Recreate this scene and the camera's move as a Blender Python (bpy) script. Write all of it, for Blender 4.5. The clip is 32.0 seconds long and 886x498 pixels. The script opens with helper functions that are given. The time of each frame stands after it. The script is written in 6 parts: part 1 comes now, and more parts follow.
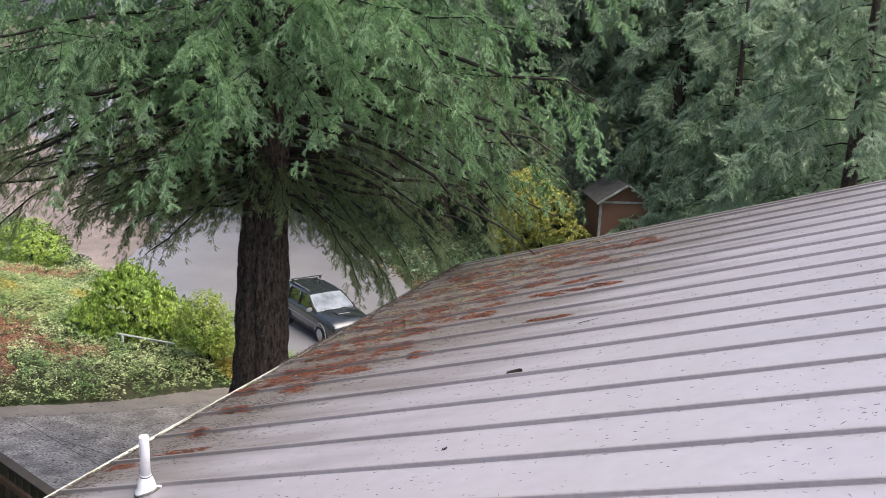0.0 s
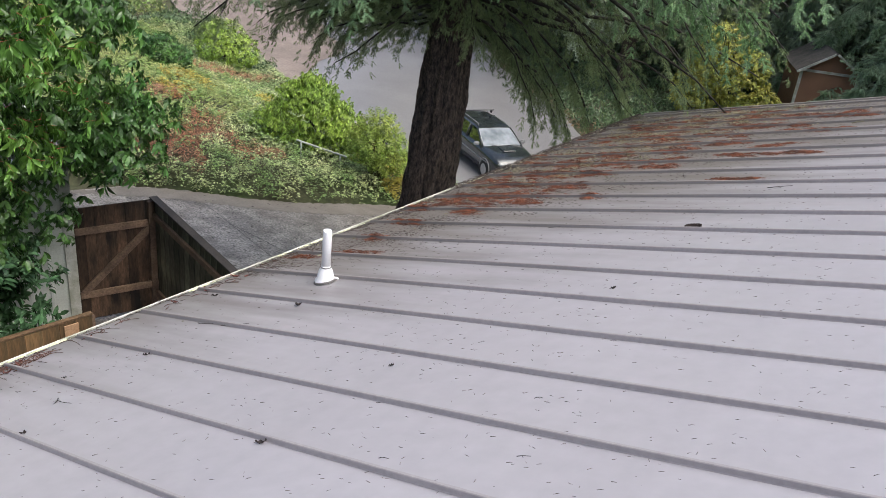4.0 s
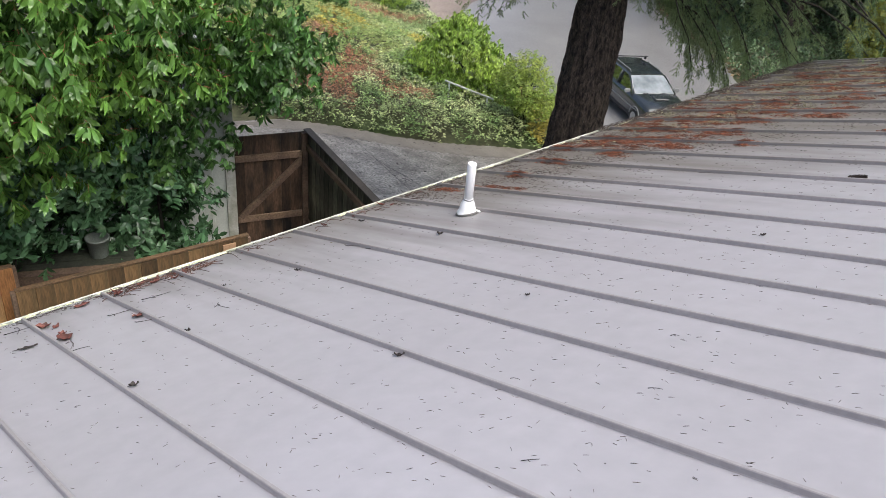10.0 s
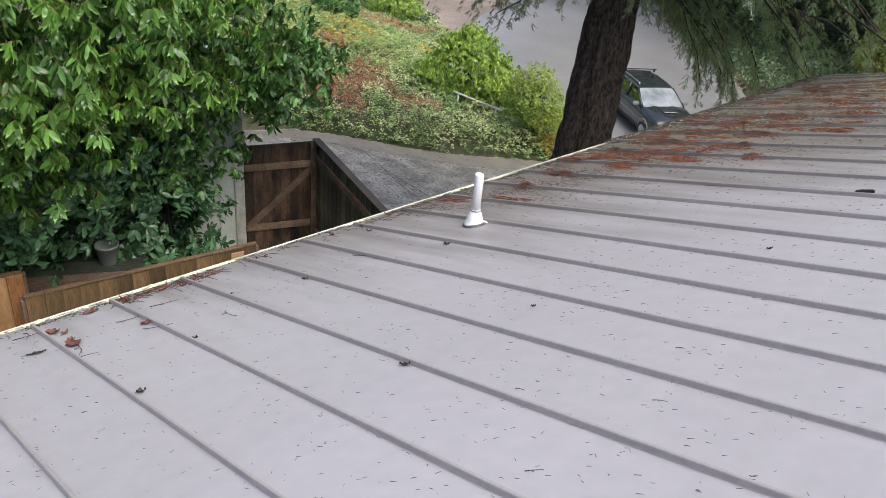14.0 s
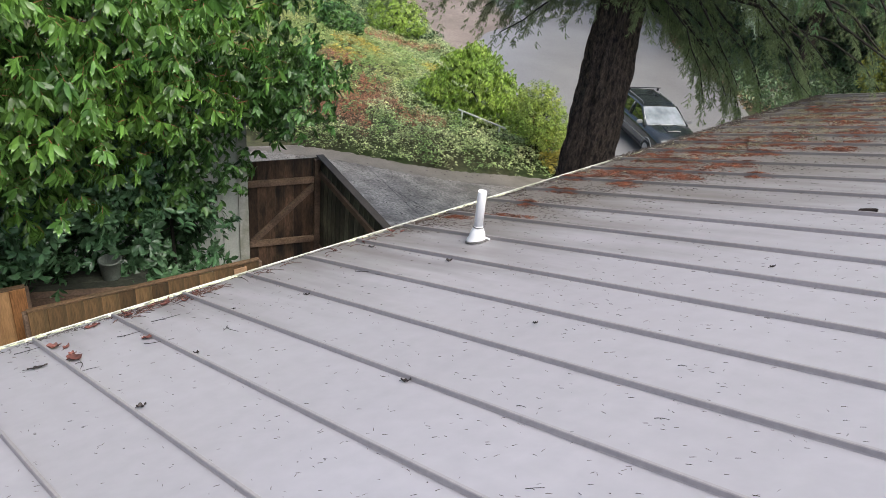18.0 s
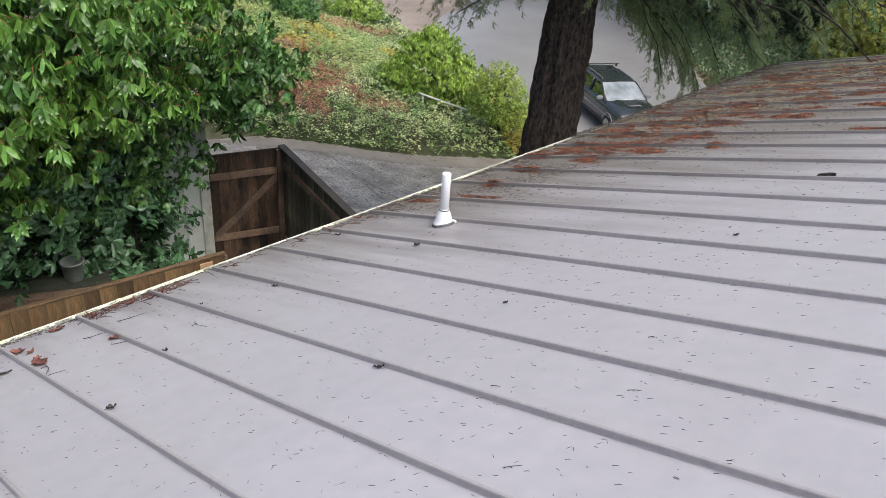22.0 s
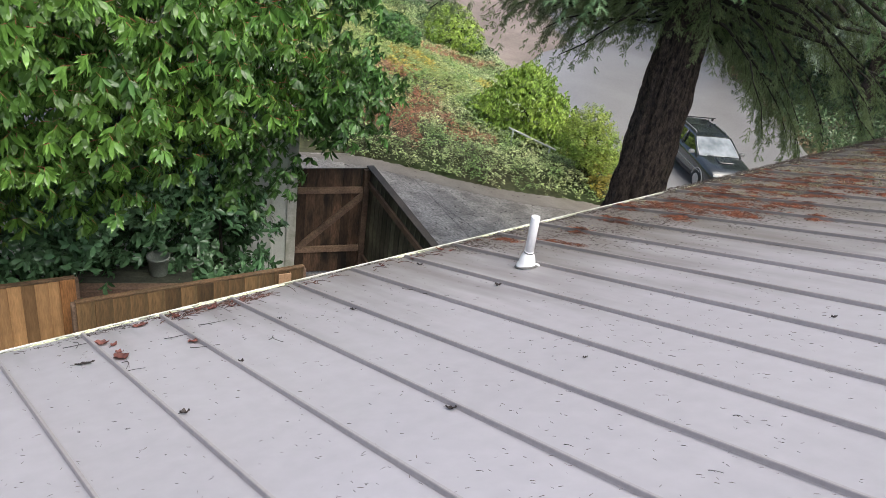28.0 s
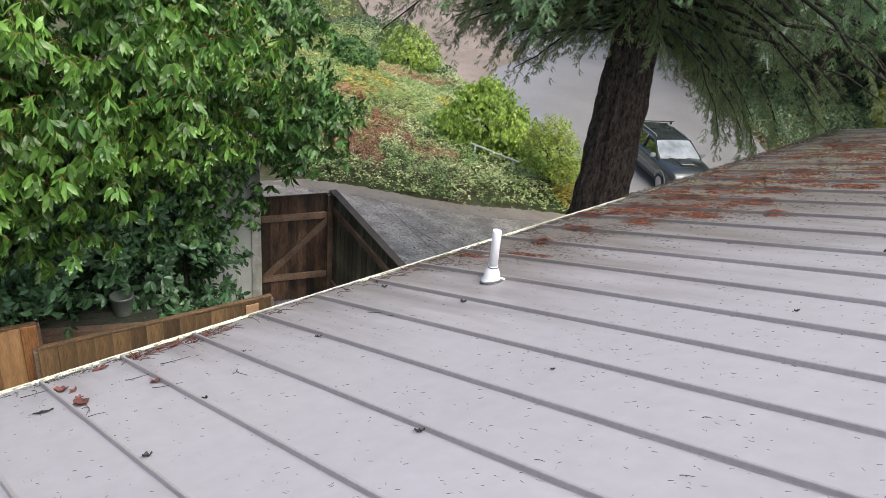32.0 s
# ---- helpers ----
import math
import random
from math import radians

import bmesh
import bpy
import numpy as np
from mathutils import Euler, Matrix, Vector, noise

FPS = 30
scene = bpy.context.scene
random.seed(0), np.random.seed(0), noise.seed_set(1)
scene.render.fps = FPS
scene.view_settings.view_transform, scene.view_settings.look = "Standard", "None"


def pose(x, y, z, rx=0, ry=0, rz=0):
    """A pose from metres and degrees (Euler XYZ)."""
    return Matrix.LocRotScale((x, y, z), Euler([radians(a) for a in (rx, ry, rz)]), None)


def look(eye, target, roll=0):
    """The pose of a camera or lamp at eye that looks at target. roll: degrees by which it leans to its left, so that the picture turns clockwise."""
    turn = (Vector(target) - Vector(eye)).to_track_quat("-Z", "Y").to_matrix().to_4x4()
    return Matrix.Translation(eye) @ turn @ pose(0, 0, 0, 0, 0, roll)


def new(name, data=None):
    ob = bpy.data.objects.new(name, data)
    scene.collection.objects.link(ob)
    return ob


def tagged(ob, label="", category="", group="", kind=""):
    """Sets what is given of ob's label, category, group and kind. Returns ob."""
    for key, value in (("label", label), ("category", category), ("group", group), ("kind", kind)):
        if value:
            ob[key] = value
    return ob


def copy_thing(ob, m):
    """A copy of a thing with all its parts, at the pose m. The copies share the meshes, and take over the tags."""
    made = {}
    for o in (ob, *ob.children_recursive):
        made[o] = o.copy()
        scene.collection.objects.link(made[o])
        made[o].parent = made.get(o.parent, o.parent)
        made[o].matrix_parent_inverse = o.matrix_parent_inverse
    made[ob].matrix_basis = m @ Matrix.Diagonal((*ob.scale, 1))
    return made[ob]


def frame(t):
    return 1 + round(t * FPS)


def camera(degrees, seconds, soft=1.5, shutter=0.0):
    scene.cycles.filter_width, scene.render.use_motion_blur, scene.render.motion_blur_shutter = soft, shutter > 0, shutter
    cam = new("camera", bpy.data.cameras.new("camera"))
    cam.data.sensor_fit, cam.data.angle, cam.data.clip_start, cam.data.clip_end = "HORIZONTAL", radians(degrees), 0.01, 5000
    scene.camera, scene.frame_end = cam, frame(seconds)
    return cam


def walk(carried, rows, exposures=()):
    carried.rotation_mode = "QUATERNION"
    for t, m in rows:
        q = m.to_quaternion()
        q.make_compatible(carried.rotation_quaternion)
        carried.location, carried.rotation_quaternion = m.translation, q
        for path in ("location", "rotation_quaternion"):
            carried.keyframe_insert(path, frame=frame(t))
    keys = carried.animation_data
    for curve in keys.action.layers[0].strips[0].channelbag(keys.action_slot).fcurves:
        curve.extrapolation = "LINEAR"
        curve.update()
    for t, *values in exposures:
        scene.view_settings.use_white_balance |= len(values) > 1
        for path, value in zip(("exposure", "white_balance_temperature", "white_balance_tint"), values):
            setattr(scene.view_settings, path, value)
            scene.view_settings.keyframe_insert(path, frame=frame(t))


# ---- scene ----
cam = camera(57.0, 32.0, soft=0.5)
PATH = [
    (0, (4.361, -0.814, 6.649), (3.5822, 0.9657, 6.1737), 2.13),
    (0.5, (4.349, -0.827, 6.609), (3.5581, 0.9157, 6.0266), 2.45),
    (1, (4.356, -0.827, 6.592), (3.5651, 0.9027, 5.9725), 3.09),
    (1.5, (4.335, -0.809, 6.563), (3.5590, 0.9148, 5.9114), 3.81),
    (2, (4.337, -0.888, 6.545), (3.5739, 0.8057, 5.8040), 6.55),
    (2.5, (4.275, -0.901, 6.522), (3.3600, 0.6860, 5.7219), 7.79),
    (4.5, (4.248, -0.893, 6.555), (3.2252, 0.5926, 5.6909), 6.65),
    (5, (4.250, -0.932, 6.542), (3.1913, 0.5265, 5.6750), 6.25),
    (5.5, (4.273, -0.961, 6.511), (3.0926, 0.3400, 5.5571), 4.48),
    (6, (4.277, -0.981, 6.506), (3.0687, 0.2699, 5.5191), 4.46),
    (6.5, (4.287, -0.983, 6.504), (3.0767, 0.2568, 5.5060), 4.91),
    (7, (4.290, -0.971, 6.504), (3.0767, 0.2668, 5.5070), 5.28),
    (7.5, (4.286, -0.961, 6.507), (3.0717, 0.2788, 5.5140), 4.97),
    (8, (4.291, -0.977, 6.508), (3.0767, 0.2598, 5.5111), 4.56),
    (8.5, (4.291, -0.974, 6.502), (3.0767, 0.2648, 5.5071), 4.61),
    (9, (4.293, -0.978, 6.497), (3.0767, 0.2538, 5.4960), 4.86),
    (9.5, (4.300, -0.973, 6.502), (3.0807, 0.2537, 5.4980), 5.27),
    (10, (4.300, -0.959, 6.498), (3.0787, 0.2627, 5.4910), 5.24),
    (10.5, (4.300, -0.952, 6.496), (3.0777, 0.2697, 5.4900), 5.09),
    (11, (4.302, -0.955, 6.498), (3.0797, 0.2668, 5.4920), 4.77),
    (11.5, (4.304, -0.959, 6.507), (3.0867, 0.2618, 5.4940), 4.75),
    (12, (4.306, -0.948, 6.503), (3.0847, 0.2778, 5.5000), 4.81),
    (12.5, (4.314, -0.960, 6.507), (3.0877, 0.2677, 5.5130), 5.10),
    (13, (4.318, -0.968, 6.512), (3.0877, 0.2577, 5.5200), 5.39),
    (13.5, (4.314, -0.968, 6.507), (3.0768, 0.2526, 5.5180), 5.50),
    (15.5, (4.322, -0.976, 6.511), (3.0638, 0.2365, 5.5390), 5.39),
    (16, (4.319, -0.968, 6.510), (3.0578, 0.2495, 5.5480), 5.46),
    (16.5, (4.319, -0.963, 6.508), (3.0529, 0.2545, 5.5520), 5.50),
    (17, (4.317, -0.956, 6.507), (3.0489, 0.2615, 5.5550), 5.50),
    (17.5, (4.313, -0.962, 6.507), (3.0479, 0.2575, 5.5530), 5.64),
    (18, (4.320, -0.964, 6.503), (3.0529, 0.2565, 5.5530), 5.60),
    (18.5, (4.323, -0.961, 6.501), (3.0569, 0.2625, 5.5540), 5.54),
    (19, (4.318, -0.964, 6.503), (3.0538, 0.2615, 5.5540), 5.52),
    (19.5, (4.321, -0.953, 6.505), (3.0598, 0.2756, 5.5551), 4.99),
    (20, (4.319, -0.951, 6.503), (3.0658, 0.2807, 5.5481), 4.62),
    (20.5, (4.309, -0.947, 6.495), (3.0658, 0.2887, 5.5321), 4.56),
    (21, (4.311, -0.946, 6.492), (3.0797, 0.3008, 5.5291), 4.45),
    (21.5, (4.312, -0.949, 6.488), (3.0977, 0.3098, 5.5191), 4.53),
    (22, (4.315, -0.954, 6.493), (3.1166, 0.3130, 5.5151), 4.08),
    (22.5, (4.314, -0.939, 6.479), (3.1555, 0.3561, 5.4881), 4.66),
    (23, (4.292, -0.897, 6.469), (3.2303, 0.4564, 5.4498), 6.39),
    (23.5, (4.291, -0.890, 6.491), (3.2572, 0.4755, 5.4587), 7.48),
    (24, (4.264, -0.918, 6.503), (3.2272, 0.4553, 5.4845), 9.42),
    (24.5, (4.257, -0.963, 6.511), (3.0736, 0.3227, 5.5377), 8.08),
    (25, (4.262, -0.967, 6.510), (3.0038, 0.2553, 5.5497), 7.89),
    (25.5, (4.242, -0.952, 6.516), (2.9629, 0.2592, 5.5697), 7.98),
    (27.5, (4.231, -0.962, 6.508), (2.9031, 0.2070, 5.5757), 8.03),
    (28, (4.225, -0.974, 6.516), (2.8822, 0.1799, 5.5857), 8.06),
    (28.5, (4.224, -0.981, 6.516), (2.8672, 0.1589, 5.5898), 7.80),
    (29, (4.223, -0.980, 6.514), (2.8533, 0.1489, 5.5938), 7.12),
    (29.5, (4.218, -0.972, 6.517), (2.8323, 0.1449, 5.6049), 6.46),
    (30, (4.222, -0.963, 6.519), (2.8194, 0.1408, 5.6170), 5.96),
    (30.5, (4.225, -0.934, 6.511), (2.8194, 0.1719, 5.6151), 5.30),
    (31, (4.225, -0.923, 6.515), (2.8293, 0.1960, 5.6221), 4.89),
    (31.5, (4.227, -0.913, 6.511), (2.8612, 0.2481, 5.6261), 4.87),
    (32, (4.234, -0.903, 6.510), (2.9160, 0.3133, 5.6261), 5.13),
]
EXPOSURES = [(0, 0.82, 6400, 12), (1, 0.84, 6350, 12), (2, 0.68, 6350, 10), (5, 0.60, 6350, 7), (8, 0.67, 6350, 6), (13, 0.64, 6350, 6), (17, 0.65, 6350, 6), (22, 0.65, 6350, 6), (23, 0.51, 6400, 5), (24, 0.42, 6400, 4), (25, 0.69, 6350, 5), (29, 0.71, 6400, 7), (30, 0.82, 6400, 8), (32, 0.73, 6400, 7)]
walk(cam, [(t, look(eye, target, roll)) for t, eye, target, roll in PATH], EXPOSURES)

# ---- light: bright overcast ----
world = bpy.data.worlds.new("world")
scene.world = world
world.use_nodes = True
wn = world.node_tree.nodes
sky = wn.new("ShaderNodeTexSky")
sky.sky_type = "NISHITA"
sky.sun_disc = False
sky.sun_elevation = radians(60)
sky.sun_rotation = radians(84)
sky.air_density = 0.6
sky.dust_density = 5.0
wn["Background"].inputs["Strength"].default_value = 0.15
world.node_tree.links.new(sky.outputs[0], wn["Background"].inputs["Color"])
sun = new("sun", bpy.data.lights.new("sun", "SUN"))
sun.data.energy = 1.7
sun.data.angle = radians(60)
sun.data.color = (1.0, 0.97, 0.93)
sun.matrix_world = look((10, 1.0, 18), (0, 0, 0))

# ---- own helpers ----
rng = np.random.default_rng(7)


def mat(name, base=(0.5, 0.5, 0.5), rough=0.7, metal=0.0, tint=None, scale=6.0, amount=0.5, grain=60.0, grain_amount=0.25,
        bump=0.2, bump_scale=None, stretch=(1, 1, 1), rand=0.0, island=0.0, coat=0.0, spec=0.5, film=0.03):
    """A surface: base colour and a tint mixed by large noise, fine grain, a bump, and a change from piece to piece."""
    m = bpy.data.materials.new(name)
    m.use_nodes = True
    nt = m.node_tree
    n, l = nt.nodes, nt.links
    p = n["Principled BSDF"]
    p.inputs["Roughness"].default_value = rough
    p.inputs["Metallic"].default_value = metal
    p.inputs["Specular IOR Level"].default_value = spec
    p.inputs["Coat Weight"].default_value = coat
    p.inputs["Coat Roughness"].default_value = film
    co = n.new("ShaderNodeTexCoord")
    mp = n.new("ShaderNodeMapping")
    mp.inputs["Scale"].default_value = stretch
    l.new(co.outputs["Object"], mp.inputs["Vector"])
    big = n.new("ShaderNodeTexNoise")
    big.inputs["Scale"].default_value = scale
    big.inputs["Detail"].default_value = 5
    l.new(mp.outputs[0], big.inputs["Vector"])
    fine = n.new("ShaderNodeTexNoise")
    fine.inputs["Scale"].default_value = grain
    fine.inputs["Detail"].default_value = 4
    l.new(mp.outputs[0], fine.inputs["Vector"])
    ramp = n.new("ShaderNodeMapRange")
    ramp.inputs["From Min"].default_value = 0.38
    ramp.inputs["From Max"].default_value = 0.66
    ramp.inputs["To Max"].default_value = amount
    l.new(big.outputs["Fac"], ramp.inputs["Value"])
    mix = n.new("ShaderNodeMix")
    mix.data_type = "RGBA"
    mix.inputs["A"].default_value = (*base, 1)
    mix.inputs["B"].default_value = (*(tint or [c * 0.6 for c in base]), 1)
    l.new(ramp.outputs[0], mix.inputs["Factor"])
    value = n.new("ShaderNodeMapRange")
    value.inputs["From Min"].default_value = 0.3
    value.inputs["From Max"].default_value = 0.7
    value.inputs["To Min"].default_value = 1 - grain_amount
    value.inputs["To Max"].default_value = 1 + grain_amount
    l.new(fine.outputs["Fac"], value.inputs["Value"])
    hsv = n.new("ShaderNodeHueSaturation")
    l.new(mix.outputs["Result"], hsv.inputs["Color"])
    out = value.outputs[0]
    for amount_, node, socket in ((rand, "ShaderNodeObjectInfo", "Random"), (island, "ShaderNodeNewGeometry", "Random Per Island")):
        if amount_:
            g = n.new(node)
            r = n.new("ShaderNodeMapRange")
            r.inputs["To Min"].default_value = 1 - amount_
            r.inputs["To Max"].default_value = 1 + amount_
            l.new(g.outputs[socket], r.inputs["Value"])
            x = n.new("ShaderNodeMath")
            x.operation = "MULTIPLY"
            l.new(out, x.inputs[0])
            l.new(r.outputs[0], x.inputs[1])
            out = x.outputs[0]
    l.new(out, hsv.inputs["Value"])
    l.new(hsv.outputs["Color"], p.inputs["Base Color"])
    if bump:
        b = n.new("ShaderNodeBump")
        b.inputs["Strength"].default_value = bump
        b.inputs["Distance"].default_value = 0.01
        if bump_scale:
            t = n.new("ShaderNodeTexNoise")
            t.inputs["Scale"].default_value = bump_scale
            l.new(mp.outputs[0], t.inputs["Vector"])
            l.new(t.outputs["Fac"], b.inputs["Height"])
        else:
            l.new(fine.outputs["Fac"], b.inputs["Height"])
        l.new(b.outputs[0], p.inputs["Normal"])
    return m


def leaf_mat(name, base, tint, rough=0.45, island=0.35, through_=0.25, spec=0.5):
    """A leaf: its colour changes from leaf to leaf and some light comes through it."""
    m = mat(name, base, rough, tint=tint, scale=1.2, amount=0.8, grain=30, grain_amount=0.15, bump=0.0, island=island, spec=spec)
    nt = m.node_tree
    n, l = nt.nodes, nt.links
    p, out = n["Principled BSDF"], n["Material Output"]
    t = n.new("ShaderNodeBsdfTranslucent")
    l.new(p.inputs["Base Color"].links[0].from_socket, t.inputs["Color"])
    a = n.new("ShaderNodeMixShader")
    a.inputs[0].default_value = through_
    l.new(p.outputs[0], a.inputs[1])
    l.new(t.outputs[0], a.inputs[2])
    l.new(a.outputs[0], out.inputs["Surface"])
    return m


def np_mesh(name, verts, faces, smooth=False):
    """A mesh from arrays of vertices and of equal-sided faces."""
    verts, faces = np.asarray(verts, np.float32), np.asarray(faces, np.int32)
    me = bpy.data.meshes.new(name)
    k = faces.shape[1]
    me.vertices.add(len(verts))
    me.vertices.foreach_set("co", verts.ravel())
    me.loops.add(faces.size)
    me.loops.foreach_set("vertex_index", faces.ravel())
    me.polygons.add(len(faces))
    me.polygons.foreach_set("loop_start", np.arange(0, faces.size, k, dtype=np.int32))
    me.update(calc_edges=True)
    if smooth:
        me.polygons.foreach_set("use_smooth", np.ones(len(faces), bool))
    return me


def tiled(verts, faces, mats):
    """Copies of a small shape at many 4 x 4 poses, as arrays."""
    verts, faces, mats = np.asarray(verts, float), np.asarray(faces), np.asarray(mats, float)
    out = np.einsum("nij,vj->nvi", mats[:, :3, :3], verts) + mats[:, None, :3, 3]
    f = faces[None] + (np.arange(len(mats)) * len(verts))[:, None, None]
    return out.reshape(-1, 3), f.reshape(-1, faces.shape[1])


def frames_of(pos, ahead, up, size):
    """Poses at pos with y along ahead and z near up, scaled."""
    a = ahead / np.linalg.norm(ahead, axis=1, keepdims=True)
    x = np.cross(a, up)
    x /= np.linalg.norm(x, axis=1, keepdims=True) + 1e-9
    z = np.cross(x, a)
    m = np.zeros((len(pos), 4, 4))
    s = np.asarray(size).reshape(-1, 1) if np.ndim(size) else size
    m[:, :3, 0], m[:, :3, 1], m[:, :3, 2], m[:, :3, 3], m[:, 3, 3] = x * s, a * s, z * s, pos, 1
    return m


def part(name, data, material, parent=None, label="", m=None):
    """Links a bmesh or a mesh as one object under a thing or a part."""
    if isinstance(data, bmesh.types.BMesh):
        me = bpy.data.meshes.new(name)
        data.to_mesh(me)
        data.free()
    else:
        me = data
    if material and not me.materials:
        me.materials.append(material)
    ob = new(name, me)
    if m is not None:
        ob.matrix_basis = m
    if parent:
        ob.parent = parent
    if label:
        tagged(ob, label)
    return ob


def thing(name, m, label, category, group="", kind=""):
    ob = new(name)
    ob.matrix_basis = m
    return tagged(ob, label, category, group, kind)


def box(sx, sy, sz, at=(0, 0, 0), bevel=0.0, m=None, bm=None, segments=1):
    """A box of that size with its middle at `at`."""
    own = bmesh.new()
    bmesh.ops.create_cube(own, size=1, matrix=Matrix.Translation(at) @ Matrix.Diagonal((sx, sy, sz, 1)))
    if bevel:
        bmesh.ops.bevel(own, geom=own.edges[:], offset=bevel, segments=segments, affect="EDGES")
    if m is not None:
        bmesh.ops.transform(own, matrix=m, verts=own.verts)
    if bm is None:
        return own
    me = bpy.data.meshes.new("tmp")
    own.to_mesh(me)
    own.free()
    bm.from_mesh(me)
    bpy.data.meshes.remove(me)
    return bm


def tube(points, radii, sides=8, cap=True):
    """A round tube along points."""
    pts = [Vector(p) for p in points]
    radii = [float(r) for r in radii] if hasattr(radii, "__len__") else [float(radii)] * len(pts)
    bm = bmesh.new()
    rings = []
    ref = Vector((0.13, 0.21, 1)).normalized()
    for i, p in enumerate(pts):
        d = (pts[min(i + 1, len(pts) - 1)] - pts[max(i - 1, 0)]).normalized()
        if abs(d.dot(ref)) > 0.95:
            ref = Vector((1, 0.1, 0)).normalized()
        x = d.cross(ref).normalized()
        y = d.cross(x)
        rings.append([bm.verts.new(p + radii[i] * (x * math.cos(a) + y * math.sin(a)))
                      for a in (2 * math.pi * k / sides for k in range(sides))])
    for a, b in zip(rings, rings[1:]):
        for k in range(sides):
            bm.faces.new((a[k], a[(k + 1) % sides], b[(k + 1) % sides], b[k])).smooth = True
    if cap:
        bm.faces.new(rings[0][::-1])
        bm.faces.new(rings[-1])
    bmesh.ops.recalc_face_normals(bm, faces=bm.faces[:])
    return bm


def lathe(profile, sides=24):
    """A turned shape from (radius, height) pairs."""
    bm = bmesh.new()
    rings = [[bm.verts.new((r * math.cos(2 * math.pi * k / sides), r * math.sin(2 * math.pi * k / sides), z)) for k in range(sides)]
             for r, z in profile]
    for a, b in zip(rings, rings[1:]):
        for k in range(sides):
            bm.faces.new((a[k], a[(k + 1) % sides], b[(k + 1) % sides], b[k])).smooth = True
    bmesh.ops.recalc_face_normals(bm, faces=bm.faces[:])
    return bm


SLOPE = radians(18.4)
EAVE_Z = 3.6
SC, SS = math.cos(SLOPE), math.sin(SLOPE)
ROOF = Matrix(((SC, 0, -SS, 0), (0, 1, 0, 0), (SS, 0, SC, EAVE_Z), (0, 0, 0, 1)))
ROOF3 = np.array([[SC, 0, -SS], [0, 1, 0], [SS, 0, SC]])


def on_roof(u, v, h=0.0):
    """A place on the roof: u metres up the slope from the eave, v along it, h off the sheet."""
    return ROOF @ Vector((u, v, h))


def ground_z(x, y):
    """The height of the ground: level by the yard, falling along the drive to the road, and rising into the woods."""
    x, y = np.asarray(x, float), np.asarray(y, float)
    q = np.clip(y, 5.42, None)
    drop = -0.175 * (np.minimum(q, 14) - 5.42) - 0.235 * np.clip(q - 14, 0, 6.0)
    drop = drop - 0.14 * (1 - np.exp(-np.clip(q - 20, 0, None) / 0.6))
    far = np.clip(y - 34 - 0.4 * (x + 20), 0, None)
    woods = 0.10 * far ** 1.05
    left = np.clip(-x - 26, 0, None)
    return drop + np.minimum(woods, 9) + np.minimum(0.05 * left, 3)


def garden_d(x, y):
    """How far a place lies inside the planted bank between drive and road (negative: outside)."""
    x, y = np.asarray(x, float), np.asarray(y, float)
    front = -0.887 * (x + 10.1) + 0.462 * (y - 9.4) + 0.35 * np.exp(-((y - 11.6) / 2.2) ** 2)
    back = -0.407 * (x + 18.1) - 0.913 * (y - 21.9)
    return np.minimum(np.minimum(front, back), x + 34)


def garden_h(x, y):
    """The height of the bank over the ground."""
    return 0.2 * np.clip(garden_d(x, y) / 0.5, 0, 1) + 0.7 * np.clip(garden_d(x, y) / 6.0, 0, 1)

# ---- materials ----
M_ROOF = mat("painted_steel", (0.40, 0.385, 0.415), 0.3, tint=(0.36, 0.345, 0.37), scale=0.7, amount=0.6, grain=9, grain_amount=0.05, bump=0.03, bump_scale=3, rand=0.02)
# Same paint as the pans, toned darker for the seams' shaded sides.
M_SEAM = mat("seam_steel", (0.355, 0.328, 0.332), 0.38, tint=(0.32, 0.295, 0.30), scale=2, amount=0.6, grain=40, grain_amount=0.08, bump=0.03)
M_TRIM = mat("white_trim", (0.60, 0.60, 0.56), 0.5, tint=(0.28, 0.29, 0.20), scale=5, amount=0.8, grain=60, grain_amount=0.1)
M_MOSS = mat("pale_moss", (0.58, 0.60, 0.37), 0.9, tint=(0.72, 0.72, 0.56), scale=25, amount=0.9, grain=120, bump=0.5)
M_PVC = mat("white_pvc", (0.86, 0.86, 0.87), 0.35, tint=(0.82, 0.82, 0.82), scale=14, amount=0.5, grain=80, grain_amount=0.03, bump=0.02)
M_CAULK = mat("dark_caulk", (0.11, 0.105, 0.10), 0.6, grain=90)
M_WALL = mat("house_siding", (0.66, 0.69, 0.64), 0.7, tint=(0.46, 0.47, 0.45), scale=3, amount=0.5, grain=50, grain_amount=0.08)
M_SOIL = mat("soil_and_grass", (0.085, 0.075, 0.045), 0.95, tint=(0.05, 0.075, 0.022), scale=0.5, amount=0.9, grain=9, grain_amount=0.4, bump=0.6)
M_DRIVE = mat("exposed_aggregate", (0.315, 0.288, 0.262), 0.45, tint=(0.13, 0.115, 0.10), scale=2.2, amount=0.9, grain=26, grain_amount=0.75, bump=1.0)
M_ROAD = mat("wet_asphalt", (0.235, 0.228, 0.225), 0.36, tint=(0.175, 0.17, 0.168), scale=0.35, amount=0.8, grain=30, grain_amount=0.25, bump=0.2)
M_DIRT = mat("pale_dirt", (0.26, 0.215, 0.19), 0.95, tint=(0.17, 0.14, 0.12), scale=0.5, amount=0.8, grain=10, grain_amount=0.25, bump=0.4)
M_CEDAR = mat("weathered_cedar", (0.185, 0.103, 0.045), 0.75, tint=(0.052, 0.042, 0.020), scale=2.5, amount=0.95, grain=45, grain_amount=0.3, bump=0.3, stretch=(3, 3, 0.25), rand=0.5)
